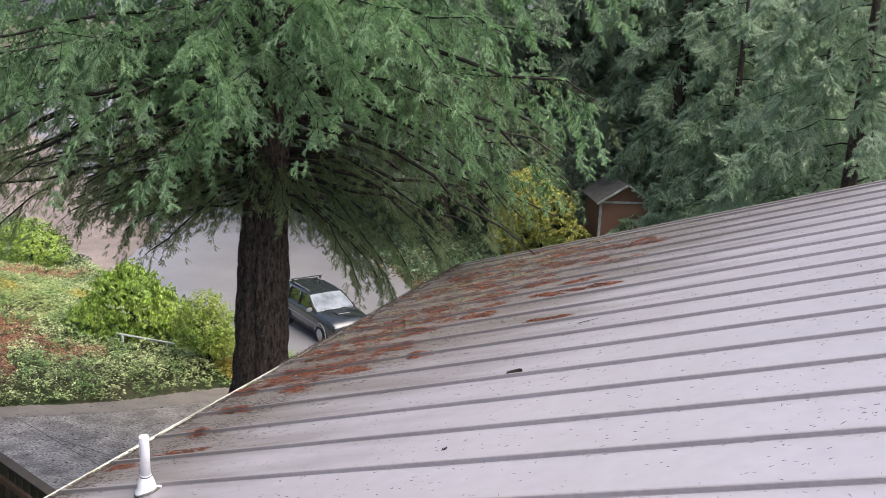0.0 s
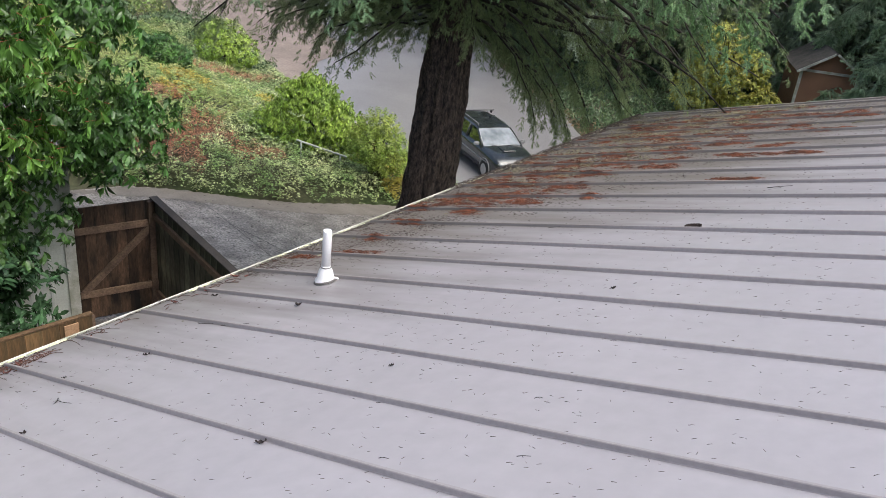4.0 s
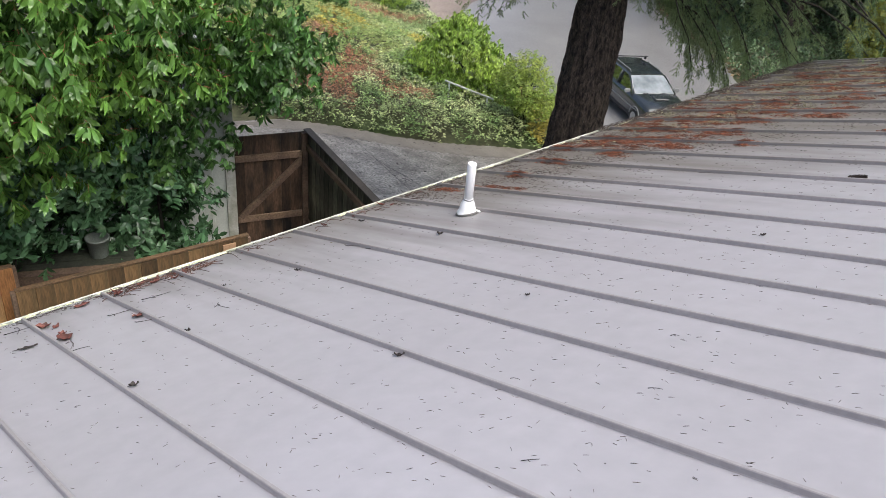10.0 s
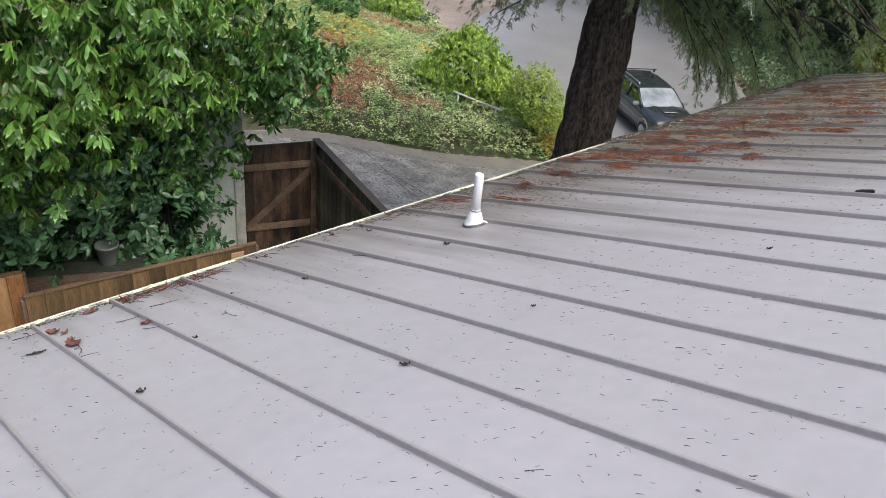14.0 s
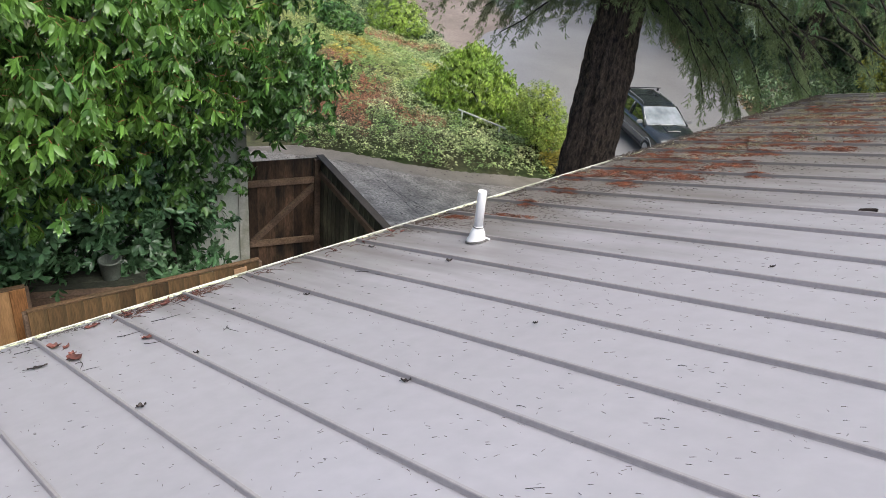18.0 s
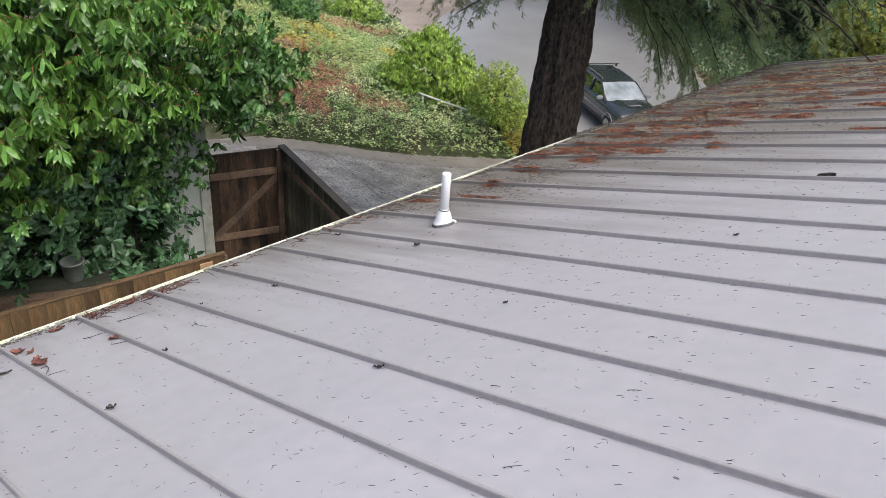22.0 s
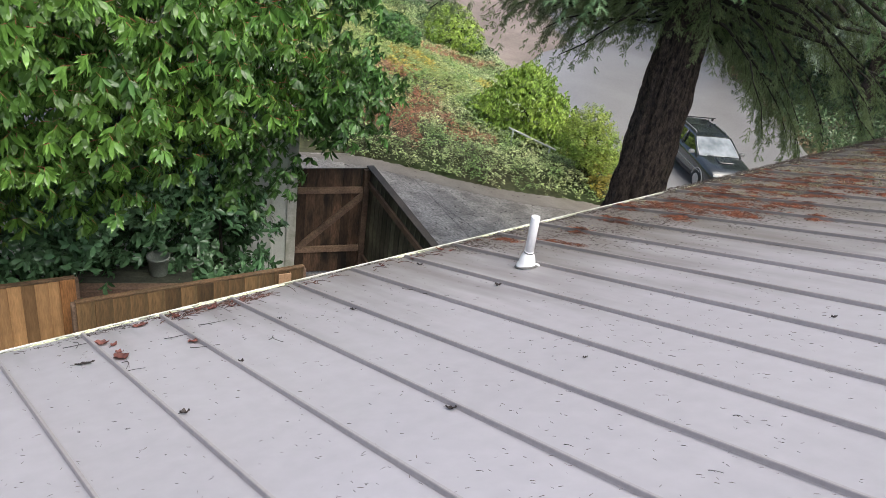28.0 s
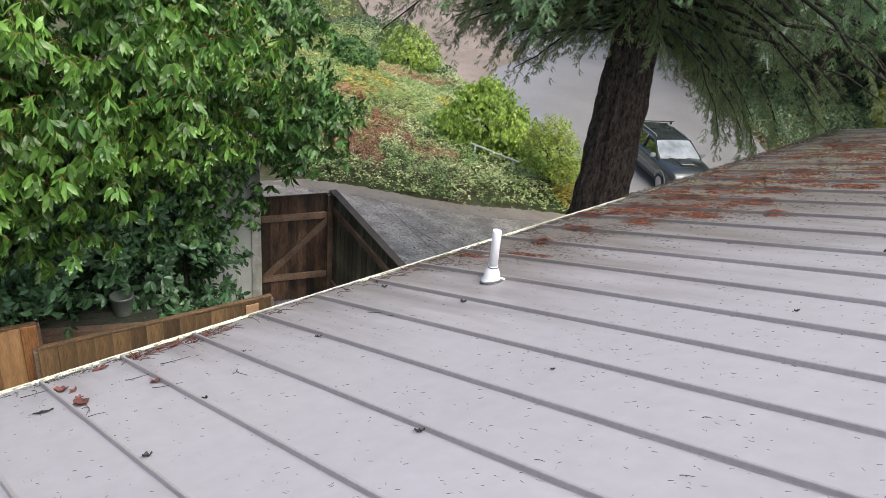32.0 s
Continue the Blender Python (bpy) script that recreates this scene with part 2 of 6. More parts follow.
M_CEDAR_NEW = mat("newer_cedar", (0.47, 0.275, 0.125), 0.75, tint=(0.22, 0.11, 0.045), scale=2.5, amount=0.85, grain=45, grain_amount=0.18, bump=0.3, stretch=(3, 3, 0.25), rand=0.45)
M_CEDAR_POST = mat("orange_cedar", (0.33, 0.15, 0.052), 0.75, tint=(0.2, 0.09, 0.036), scale=3, amount=0.8, grain=45, grain_amount=0.3, bump=0.3, stretch=(2, 2, 0.3))
M_CEDAR_MOSS = mat("mossy_cedar", (0.15, 0.14, 0.095), 0.8, tint=(0.016, 0.015, 0.010), scale=5, amount=1.0, grain=40, grain_amount=0.4, bump=0.35, stretch=(1.3, 1.3, 0.35), rand=0.5)
M_CEDAR_DARK = mat("dark_wet_cedar", (0.10, 0.058, 0.036), 0.7, tint=(0.010, 0.008, 0.006), scale=4, amount=1.0, grain=40, grain_amount=0.4, bump=0.35, stretch=(1.3, 1.3, 0.35), rand=0.5)
M_CEDAR_RAIL = mat("red_cedar_rail", (0.20, 0.132, 0.09), 0.75, tint=(0.085, 0.056, 0.042), scale=3, amount=0.8, grain=40, grain_amount=0.3, bump=0.3, rand=0.2)
M_CAP_DARK = mat("dark_wet_cap", (0.05, 0.042, 0.036), 0.6, tint=(0.03, 0.026, 0.022), scale=4, amount=0.8, grain=40, grain_amount=0.3, bump=0.25)
M_CAP = mat("brown_cap", (0.15, 0.088, 0.045), 0.7, tint=(0.075, 0.055, 0.03), scale=4, amount=0.8, grain=40, grain_amount=0.3, bump=0.25)
M_BARK = mat("conifer_bark", (0.10, 0.074, 0.058), 0.85, tint=(0.014, 0.010, 0.009), scale=26, amount=1.0, grain=100, grain_amount=0.7, bump=1.0, stretch=(1, 1, 0.38))
M_TWIG = mat("twig_bark", (0.022, 0.017, 0.014), 0.95, tint=(0.035, 0.036, 0.024), scale=8, amount=0.8, grain=40, bump=0.4)
M_NEEDLE = leaf_mat("conifer_needles", (0.215, 0.37, 0.155), (0.33, 0.475, 0.285), 0.55, 0.45, 0.45)
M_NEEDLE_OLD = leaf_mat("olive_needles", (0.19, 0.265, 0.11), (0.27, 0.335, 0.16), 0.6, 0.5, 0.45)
# Paler than real needles: haze and lifted crown shade are in the colour.
M_NEEDLE_MID = leaf_mat("brightened_needles", (0.38, 0.51, 0.32), (0.50, 0.60, 0.45), 0.6, 0.4, 0.55)
M_NEEDLE_FAR = leaf_mat("hazed_far_needles", (0.36, 0.45, 0.31), (0.46, 0.53, 0.41), 0.7, 0.45, 0.55)
# Dark tint patches stand in for shaded gaps among the laurel leaves.
M_LAUREL = leaf_mat("glossy_bright_leaves", (0.135, 0.265, 0.045), (0.034, 0.098, 0.027), 0.27, 0.5, 0.14, 0.5)
M_HOLLY = leaf_mat("glossy_dark_leaves", (0.085, 0.18, 0.082), (0.14, 0.25, 0.12), 0.22, 0.55, 0.15, 0.5)
M_DARKLEAF = leaf_mat("mid_green_leaves", (0.062, 0.150, 0.036), (0.125, 0.24, 0.052), 0.33, 0.6, 0.15)
M_PETIOLE = mat("red_petioles", (0.30, 0.07, 0.035), 0.6, bump=0)
M_LIME = leaf_mat("yellow_green_leaves", (0.353, 0.484, 0.086), (0.202, 0.336, 0.056), 0.45, 0.55, 0.3)
M_LIGHT = leaf_mat("light_shrub_leaves", (0.30, 0.43, 0.095), (0.44, 0.47, 0.10), 0.5, 0.5, 0.35)
M_SHRUB = leaf_mat("shrub_leaves", (0.235, 0.345, 0.105), (0.42, 0.41, 0.16), 0.5, 0.4, 0.25)
M_COVER = leaf_mat("groundcover_leaves", (0.175, 0.275, 0.085), (0.50, 0.52, 0.27), 0.45, 0.85, 0.12)
M_RUSSET = leaf_mat("russet_twigs", (0.37, 0.15, 0.085), (0.39, 0.27, 0.17), 0.7, 0.6, 0.15)
M_GOLD = leaf_mat("golden_leaves", (0.44, 0.48, 0.11), (0.46, 0.40, 0.10), 0.6, 0.4, 0.25)
M_GOLDCOVER = leaf_mat("yellow_groundcover_leaves", (0.42, 0.38, 0.08), (0.40, 0.28, 0.07), 0.6, 0.45, 0.25)
M_DRY = leaf_mat("dry_grass", (0.27, 0.20, 0.12), (0.20, 0.17, 0.09), 0.8, 0.5, 0.15)
# Leaves toned pale like the far needles, to lift shade below the trees.
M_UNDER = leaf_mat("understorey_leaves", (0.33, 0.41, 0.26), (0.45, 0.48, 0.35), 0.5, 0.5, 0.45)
M_IVY = leaf_mat("ivy_leaves", (0.09, 0.155, 0.07), (0.16, 0.22, 0.11), 0.45, 0.5, 0.15)
M_LITTER = mat("fallen_needles", (0.22, 0.076, 0.040), 0.9, tint=(0.070, 0.034, 0.025), scale=9, amount=0.9, grain=30, grain_amount=0.3, bump=0, island=0.7)
M_LITTER_DARK = mat("old_needles", (0.085, 0.066, 0.056), 0.9, tint=(0.045, 0.033, 0.027), scale=3, amount=0.7, grain=30, bump=0, island=0.5)
M_DRY_NEEDLE = mat("dry_needles", (0.15, 0.115, 0.095), 0.9, tint=(0.07, 0.055, 0.048), scale=3, amount=0.7, grain=30, bump=0, island=0.5)
M_LICHEN = mat("pale_lichen", (0.29, 0.265, 0.17), 0.95, tint=(0.17, 0.155, 0.10), scale=9, amount=0.8, grain=40, bump=0, island=0.4)
M_LEAF_RED = mat("dead_leaf_red", (0.19, 0.066, 0.05), 0.6, tint=(0.07, 0.032, 0.027), scale=30, amount=0.8, grain=90, bump=0.2, rand=0.3)
M_LEAF_DARK = mat("dead_leaf_dark", (0.030, 0.022, 0.020), 0.6, tint=(0.055, 0.038, 0.032), scale=30, amount=0.8, grain=90, bump=0.2)
M_TWIG_RED = mat("reddish_twig_bark", (0.12, 0.058, 0.042), 0.8, tint=(0.05, 0.035, 0.03), scale=20, amount=0.9, grain=60, bump=0.2, rand=0.4)
M_CONE = mat("fir_cone_scales", (0.075, 0.052, 0.042), 0.85, tint=(0.04, 0.028, 0.022), scale=30, amount=0.8, grain=90, bump=0.2)
M_SHED = mat("brown_shed_siding", (0.27, 0.145, 0.088), 0.8, tint=(0.22, 0.12, 0.075), scale=1.5, amount=0.6, grain=30, grain_amount=0.12, bump=0.1)
M_PETAL = leaf_mat("white_petals", (0.72, 0.72, 0.68), (0.62, 0.62, 0.56), 0.6, 0.1, 0.2)
M_SHINGLE = mat("grey_shingles", (0.115, 0.10, 0.092), 0.9, tint=(0.05, 0.055, 0.045), scale=3, amount=0.7, grain=20, grain_amount=0.3, bump=0.4)
M_GALV = mat("painted_handrail", (0.40, 0.44, 0.40), 0.5, tint=(0.25, 0.28, 0.24), scale=6, amount=0.6, grain=40, bump=0.05)
M_CONC = mat("concrete", (0.235, 0.208, 0.18), 0.6, tint=(0.16, 0.14, 0.12), scale=2, amount=0.7, grain=30, grain_amount=0.2, bump=0.2)
M_GREYBOARD = mat("grey_painted_board", (0.30, 0.32, 0.31), 0.7, tint=(0.20, 0.21, 0.20), scale=5, amount=0.7, grain=40, grain_amount=0.15, bump=0.1)
M_PALEWOOD = mat("pale_new_wood", (0.42, 0.26, 0.15), 0.75, tint=(0.32, 0.19, 0.11), scale=4, amount=0.7, grain=45, grain_amount=0.2, bump=0.2)
M_BENCH = mat("mossy_dark_planks", (0.045, 0.05, 0.034), 0.8, tint=(0.02, 0.022, 0.016), scale=4, amount=0.9, grain=40, grain_amount=0.3, bump=0.3)
M_POT = mat("white_pot", (0.19, 0.215, 0.185), 0.5, tint=(0.13, 0.145, 0.125), scale=6, amount=0.6)


def dirt_film(m, most, colour):
    """Needle tannin and dust on the sheet: thick towards the tree and the eave, in streaks down the slope."""
    nt = m.node_tree
    n, l = nt.nodes, nt.links
    p = n["Principled BSDF"]
    clean = p.inputs["Base Color"].links[0].from_socket
    geo = n.new("ShaderNodeNewGeometry")
    sep = n.new("ShaderNodeSeparateXYZ")
    l.new(geo.outputs["Position"], sep.inputs[0])
    mp = n.new("ShaderNodeMapping")
    mp.inputs["Scale"].default_value = (0.45, 3.0, 1.0)
    l.new(geo.outputs["Position"], mp.inputs["Vector"])
    big = n.new("ShaderNodeTexNoise")
    big.inputs["Scale"].default_value = 1.6
    big.inputs["Detail"].default_value = 6
    l.new(mp.outputs[0], big.inputs["Vector"])

    def calc(op, a, b):
        x = n.new("ShaderNodeMath")
        x.operation = op
        for k, v in enumerate((a, b)):
            if isinstance(v, (int, float)):
                x.inputs[k].default_value = v
            else:
                l.new(v, x.inputs[k])
        return x.outputs[0]
    reach = calc("ADD", calc("MULTIPLY", sep.outputs["Y"], 0.58), -0.60)
    d = calc("SUBTRACT", reach, sep.outputs["X"])
    d = calc("ADD", d, calc("MULTIPLY", calc("SUBTRACT", big.outputs["Fac"], 0.5), 3.2))
    r = n.new("ShaderNodeMapRange")
    r.interpolation_type = "SMOOTHSTEP"
    r.inputs["From Min"].default_value = -1.6
    r.inputs["From Max"].default_value = 1.5
    r.inputs["To Max"].default_value = most
    l.new(d, r.inputs["Value"])
    mix = n.new("ShaderNodeMix")
    mix.data_type = "RGBA"
    mix.inputs["B"].default_value = (*colour, 1)
    l.new(clean, mix.inputs["A"])
    l.new(r.outputs[0], mix.inputs["Factor"])
    l.new(mix.outputs["Result"], p.inputs["Base Color"])
    ro = n.new("ShaderNodeMapRange")
    ro.inputs["To Min"].default_value = p.inputs["Roughness"].default_value
    ro.inputs["To Max"].default_value = 0.62
    l.new(r.outputs[0], ro.inputs["Value"])
    l.new(ro.outputs[0], p.inputs["Roughness"])


dirt_film(M_ROOF, 0.88, (0.132, 0.114, 0.096))
# Film colour lifted on the seams to offset the shade on their sides.
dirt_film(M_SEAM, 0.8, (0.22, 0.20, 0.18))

# ---- the ground ----
def axis(lo, hi, near_lo, near_hi, fine):
    """Grid lines, fine near the place and wide far off."""
    a = list(np.arange(near_lo, near_hi + 1e-6, fine))
    step, x = fine, near_hi
    while x < hi:
        step *= 1.25
        x += step
        a.append(min(x, hi))
    step, x = fine, near_lo
    while x > lo:
        step *= 1.25
        x -= step
        a.insert(0, max(x, lo))
    return np.array(a)


def sheet(name, xs, ys, lift, keep=None):
    """A sheet over the ground, on the grid lines xs and ys, where keep() says so."""
    X, Y = np.meshgrid(xs, ys, indexing="ij")
    Z = ground_z(X, Y) + lift(X, Y)
    V = np.stack([X, Y, Z], -1).reshape(-1, 3)
    i, j = np.meshgrid(np.arange(len(xs) - 1), np.arange(len(ys) - 1), indexing="ij")
    n = len(ys)
    F = np.stack([i * n + j, (i + 1) * n + j, (i + 1) * n + j + 1, i * n + j + 1], -1).reshape(-1, 4)
    if keep is not None:
        mid = V[F].mean(1)
        F = F[keep(mid[:, 0], mid[:, 1])]
        used = np.unique(F)
        back = np.zeros(len(V), int)
        back[used] = np.arange(len(used))
        V, F = V[used], back[F]
    return np_mesh(name, V, F, True)


def road_d(x, y):
    """How far a place lies inside the road beyond the bank."""
    d = 0.407 * (x + 18.1) + 0.913 * (y - 21.9)
    s = 0.913 * (x + 18.1) - 0.407 * (y - 21.9)
    return np.minimum(d + 0.15, np.clip(10.9 - 0.27 * s, 5.5, 15) - d)


ground = part("ground", sheet("ground", axis(-1500, 1500, -36, 12, 0.5), axis(-1500, 1500, -6, 46, 0.5), lambda x, y: garden_h(x, y) - 0.05), M_SOIL)
tagged(ground, "bare dark soil with moss and thin grass", "ground", kind="structure")
drive = part("driveway", sheet("driveway", np.arange(-12, 1.6, 0.2), np.arange(4.2, 22.5, 0.2), lambda x, y: 0.012 * np.sin(1.7 * x + 0.6 * y) + 0.01 * np.sin(0.7 * x - 1.9 * y),
             lambda x, y: (garden_d(x, y) < 0.05) & (road_d(x, y) < 0.4) & (x > -11.4 + 0.1 * y)), M_DRIVE)
tagged(drive, "sloping grey exposed-aggregate concrete driveway, wet and worn", "driveway", kind="structure")
def drive_lift(x, y):
    return 0.012 * np.sin(1.7 * x + 0.6 * y) + 0.01 * np.sin(0.7 * x - 1.9 * y)


edging = part("concrete_edging", sheet("concrete_edging", np.arange(-12, 1.6, 0.1), np.arange(4.2, 22.5, 0.1), lambda x, y: 0.008 + drive_lift(x, y),
              lambda x, y: (garden_d(x, y) > -0.75) & (garden_d(x, y) < 0.04) & (road_d(x, y) < 0.2) & (x > -11.3 + 0.1 * y)), M_CONC)
tagged(edging, "smooth tan concrete strip between driveway and bank", "concrete strip", kind="structure")
t_ = np.linspace(0, 1, 60)
for (ax_, ay_), (bx_, by_) in (((-9.3, 9.37), (-3.4, 7.9)), ((-7.9, 9.02), (-3.6, 8.9))):
    jx, jy = ax_ + (bx_ - ax_) * t_, ay_ + (by_ - ay_) * t_ + 0.02 * np.sin(9 * t_)
    jz = ground_z(jx, jy) + drive_lift(jx, jy) + 0.006
    V = np.concatenate([np.stack([jx, jy + 0.006, jz], 1), np.stack([jx, jy - 0.006, jz], 1)])
    part("joint", np_mesh("joint", V, [(i, i + 1, 61 + i, 60 + i) for i in range(59)]), M_CAULK, drive, "dark expansion joint")
S_, W_ = np.meshgrid(np.arange(-48, 44, 0.5), np.linspace(0, 1, 28), indexing="ij")
W_ = -0.15 + W_ * (np.clip(10.9 - 0.27 * S_, 5.5, 15) + 0.15 + 0.4 * np.sin(0.9 * S_) * np.sin(0.33 * S_ + 1))
X_, Y_ = -18.1 + 0.913 * S_ + 0.407 * W_, 21.9 - 0.407 * S_ + 0.913 * W_
V = np.stack([X_, Y_, ground_z(X_, Y_) + 0.03], -1).reshape(-1, 3)
nw = S_.shape[1]
F = [(i * nw + j, (i + 1) * nw + j, (i + 1) * nw + j + 1, i * nw + j + 1) for i in range(S_.shape[0] - 1) for j in range(nw - 1)]
road = part("road", np_mesh("road", V, F, True), M_ROAD)
tagged(road, "wet grey asphalt road below the garden", "road", kind="structure")
S_, W_ = np.meshgrid(np.arange(-46, -3.7, 0.3), np.linspace(0, 1, 22), indexing="ij")
reach = np.clip((-3.9 - S_) * 0.85, 0.0, 5.5) + 0.25 * np.sin(1.9 * S_) * np.sin(0.7 * S_ + 1)
W_ = -1.6 + W_ * (reach + 1.6)
X_, Y_ = -18.1 + 0.913 * S_ + 0.407 * W_, 21.9 - 0.407 * S_ + 0.913 * W_
V = np.stack([X_, Y_, ground_z(X_, Y_) + garden_h(X_, Y_) + 0.055 + 0.015 * np.sin(X_ * 1.3) * np.sin(Y_ * 0.9)], -1).reshape(-1, 3)
nw = S_.shape[1]
F = [(i * nw + j, (i + 1) * nw + j, (i + 1) * nw + j + 1, i * nw + j + 1) for i in range(S_.shape[0] - 1) for j in range(nw - 1)]
dirt = part("dirt_verge", np_mesh("dirt_verge", V, F, True), M_DIRT)
tagged(dirt, "pale pinkish bare dirt verge beside the road", "verge", kind="structure")

# ---- the house under the roof ----
V0, V1, U1, PITCH = -4.57, 9.85, 7.6, 0.457
house = thing("house", Matrix(), "single-storey house under a pale metal roof", "house", kind="structure")
ridge_x, ridge_z = U1 * SC, EAVE_Z + U1 * SS


def wall_box(name, x0, x1, y0, y1, z0, z1):
    part(name, box(x1 - x0, y1 - y0, z1 - z0, ((x0 + x1) / 2, (y0 + y1) / 2, (z0 + z1) / 2)), M_WALL, house)


wall_box("wall_west", 0.45, 0.60, V0 + 0.3, V1 - 0.35, -2.0, EAVE_Z - 0.02)
wall_box("wall_east", 2 * ridge_x - 0.6, 2 * ridge_x - 0.45, V0 + 0.3, V1 - 0.35, -2.0, EAVE_Z - 0.02)
for name, y in (("wall_north", V1 - 0.5), ("wall_south", V0 + 0.3)):
    bm = bmesh.new()
    pts = [(0.6, -2), (2 * ridge_x - 0.6, -2), (2 * ridge_x - 0.6, EAVE_Z + 0.05), (ridge_x, ridge_z - 0.15), (0.6, EAVE_Z + 0.05)]
    rings = [[bm.verts.new((x, yy, z)) for x, z in pts] for yy in (y, y + 0.15)]
    bm.faces.new(rings[0])
    bm.faces.new(rings[1][::-1])
    for k in range(5):
        bm.faces.new((rings[0][k], rings[1][k], rings[1][(k + 1) % 5], rings[0][(k + 1) % 5]))
    bmesh.ops.recalc_face_normals(bm, faces=bm.faces[:])
    part(name, bm, M_WALL, house)

# ---- the standing-seam roof ----
roof = thing("roof", ROOF, "pale lavender-grey standing-seam metal roof, littered with needles", "roof", kind="structure")
part("roof_deck", box(U1 - 0.02, V1 - V0 - 0.02, 0.12, (U1 / 2, (V0 + V1) / 2, -0.065)), M_WALL, roof)
edges = [k * PITCH for k in range(round(V0 / PITCH), 22)] + [V1]


def panel_mesh(width):
    """One pan between two seams, with a faint dish to the sheet and a turned-down lip at the eave."""
    us = np.r_[-0.035, -0.03, np.linspace(0.0, U1, 16)]
    vs = np.linspace(0.004, width - 0.004, 7)
    V = np.array([(u if i else -0.03, v, (0.0012 * math.sin(2.1 * u + 9 * v) - 0.001 * math.sin(math.pi * v / width)) if i > 1 else (-0.03 if i == 0 else -0.002))
                  for i, u in enumerate(us) for v in vs])
    n = len(vs)
    F = np.array([(i * n + j, (i + 1) * n + j, (i + 1) * n + j + 1, i * n + j + 1) for i in range(len(us) - 1) for j in range(n - 1)])
    return np_mesh("panel", V, F, True)


def seam_mesh():
    """A standing seam: a thin upright leg with a folded, rounded lock on top."""
    prof = [(-0.011, 0.0), (-0.0085, 0.004), (-0.0085, 0.023), (-0.006, 0.026), (0.005, 0.026), (0.0075, 0.023), (0.0075, 0.004), (0.010, 0.0)]
    us = [0.012, 0.03, U1]
    V = [(u, v, h * (0.35 if i == 0 else 1)) for i, u in enumerate(us) for v, h in prof]
    n = len(prof)
    F = [(i * n + j, (i + 1) * n + j, (i + 1) * n + j + 1, i * n + j + 1) for i in range(len(us) - 1) for j in range(n - 1)]
    bm = bmesh.new()
    vs = [bm.verts.new(p) for p in V]
    for f in F:
        bm.faces.new([vs[k] for k in f])
    bm.faces.new(vs[:n])
    bm.faces.new(vs[-n:])
    bmesh.ops.recalc_face_normals(bm, faces=bm.faces[:])
    me = bpy.data.meshes.new("seam")
    bm.to_mesh(me)
    bm.free()
    return me


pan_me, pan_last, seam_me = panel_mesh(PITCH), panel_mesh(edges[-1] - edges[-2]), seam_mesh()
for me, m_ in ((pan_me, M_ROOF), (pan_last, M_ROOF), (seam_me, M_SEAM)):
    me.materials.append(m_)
for a, b in zip(edges, edges[1:]):
    part("panel", pan_me if b != V1 else pan_last, None, roof, m=pose(0, a, 0))
    part("seam", seam_me, None, roof, m=pose(0, a, 0))
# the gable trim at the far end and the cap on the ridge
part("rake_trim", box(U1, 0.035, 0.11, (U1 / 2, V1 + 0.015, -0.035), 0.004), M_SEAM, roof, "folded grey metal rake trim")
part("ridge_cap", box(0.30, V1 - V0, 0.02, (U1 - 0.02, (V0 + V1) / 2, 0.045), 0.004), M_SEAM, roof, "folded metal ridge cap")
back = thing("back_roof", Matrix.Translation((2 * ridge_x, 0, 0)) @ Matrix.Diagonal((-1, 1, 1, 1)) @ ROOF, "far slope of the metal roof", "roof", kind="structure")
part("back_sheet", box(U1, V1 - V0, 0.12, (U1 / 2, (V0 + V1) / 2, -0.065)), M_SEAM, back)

# ---- the gutter along the eave ----
gutter = thing("gutter", Matrix.Translation((0, 0, EAVE_Z)), "white gutter along the eave, with pale moss on its lip", "gutter")
prof = [(-0.004, -0.03), (-0.004, -0.13), (-0.055, -0.13), (-0.073, -0.06), (-0.073, -0.031), (-0.068, -0.024), (-0.062, -0.028), (-0.065, -0.06), (-0.05, -0.12), (-0.014, -0.12), (-0.014, -0.03)]
bm = bmesh.new()
for y in (V0, V1):
    for x, z in prof:
        bm.verts.new((x - 0.012, y, z))
bm.verts.ensure_lookup_table()
n = len(prof)
for k in range(n):
    bm.faces.new((bm.verts[k], bm.verts[(k + 1) % n], bm.verts[n + (k + 1) % n], bm.verts[n + k]))
bm.faces.new(bm.verts[:n])
bm.faces.new(bm.verts[n:])
bmesh.ops.recalc_face_normals(bm, faces=bm.faces[:])
part("trough", bm, M_TRIM, gutter)

# ---- the vent pipe ----
vent = thing("vent_pipe", Matrix.Translation(on_roof(0.93, 2.66)) , "white plastic plumbing vent pipe with a rubber-sealed flashing boot", "vent pipe")
bm = lathe([(0.0, 0.05), (0.0302, 0.05), (0.0302, 0.375), (0.029, 0.382), (0.026, 0.382), (0.026, 0.2), (0.0, 0.2)], 24)
part("pipe", bm, M_PVC, vent)
part("boot", lathe([(0.070, 0.0), (0.069, 0.016), (0.060, 0.026), (0.056, 0.045), (0.051, 0.07), (0.042, 0.095), (0.0345, 0.108), (0.034, 0.122), (0.0308, 0.124)], 24), M_PVC, vent, "white moulded boot")
part("flange", lathe([(0.0, 0.0), (0.080, 0.0), (0.078, 0.006), (0.066, 0.010), (0.0, 0.010)], 24), M_CAULK, vent, "dark sealed flange ring", m=pose(0, 0, 0.004, 0, -18.4, 0))
part("nub", tube([(0.03, 0.03, 0.035), (0.055, 0.05, 0.033), (0.066, 0.058, 0.026)], 0.008, 8), M_PVC, vent)
part("clamp", lathe([(0.0342, 0.111), (0.0356, 0.112), (0.0356, 0.119), (0.0342, 0.120)], 24), M_CAULK, vent, "dark clamp band")

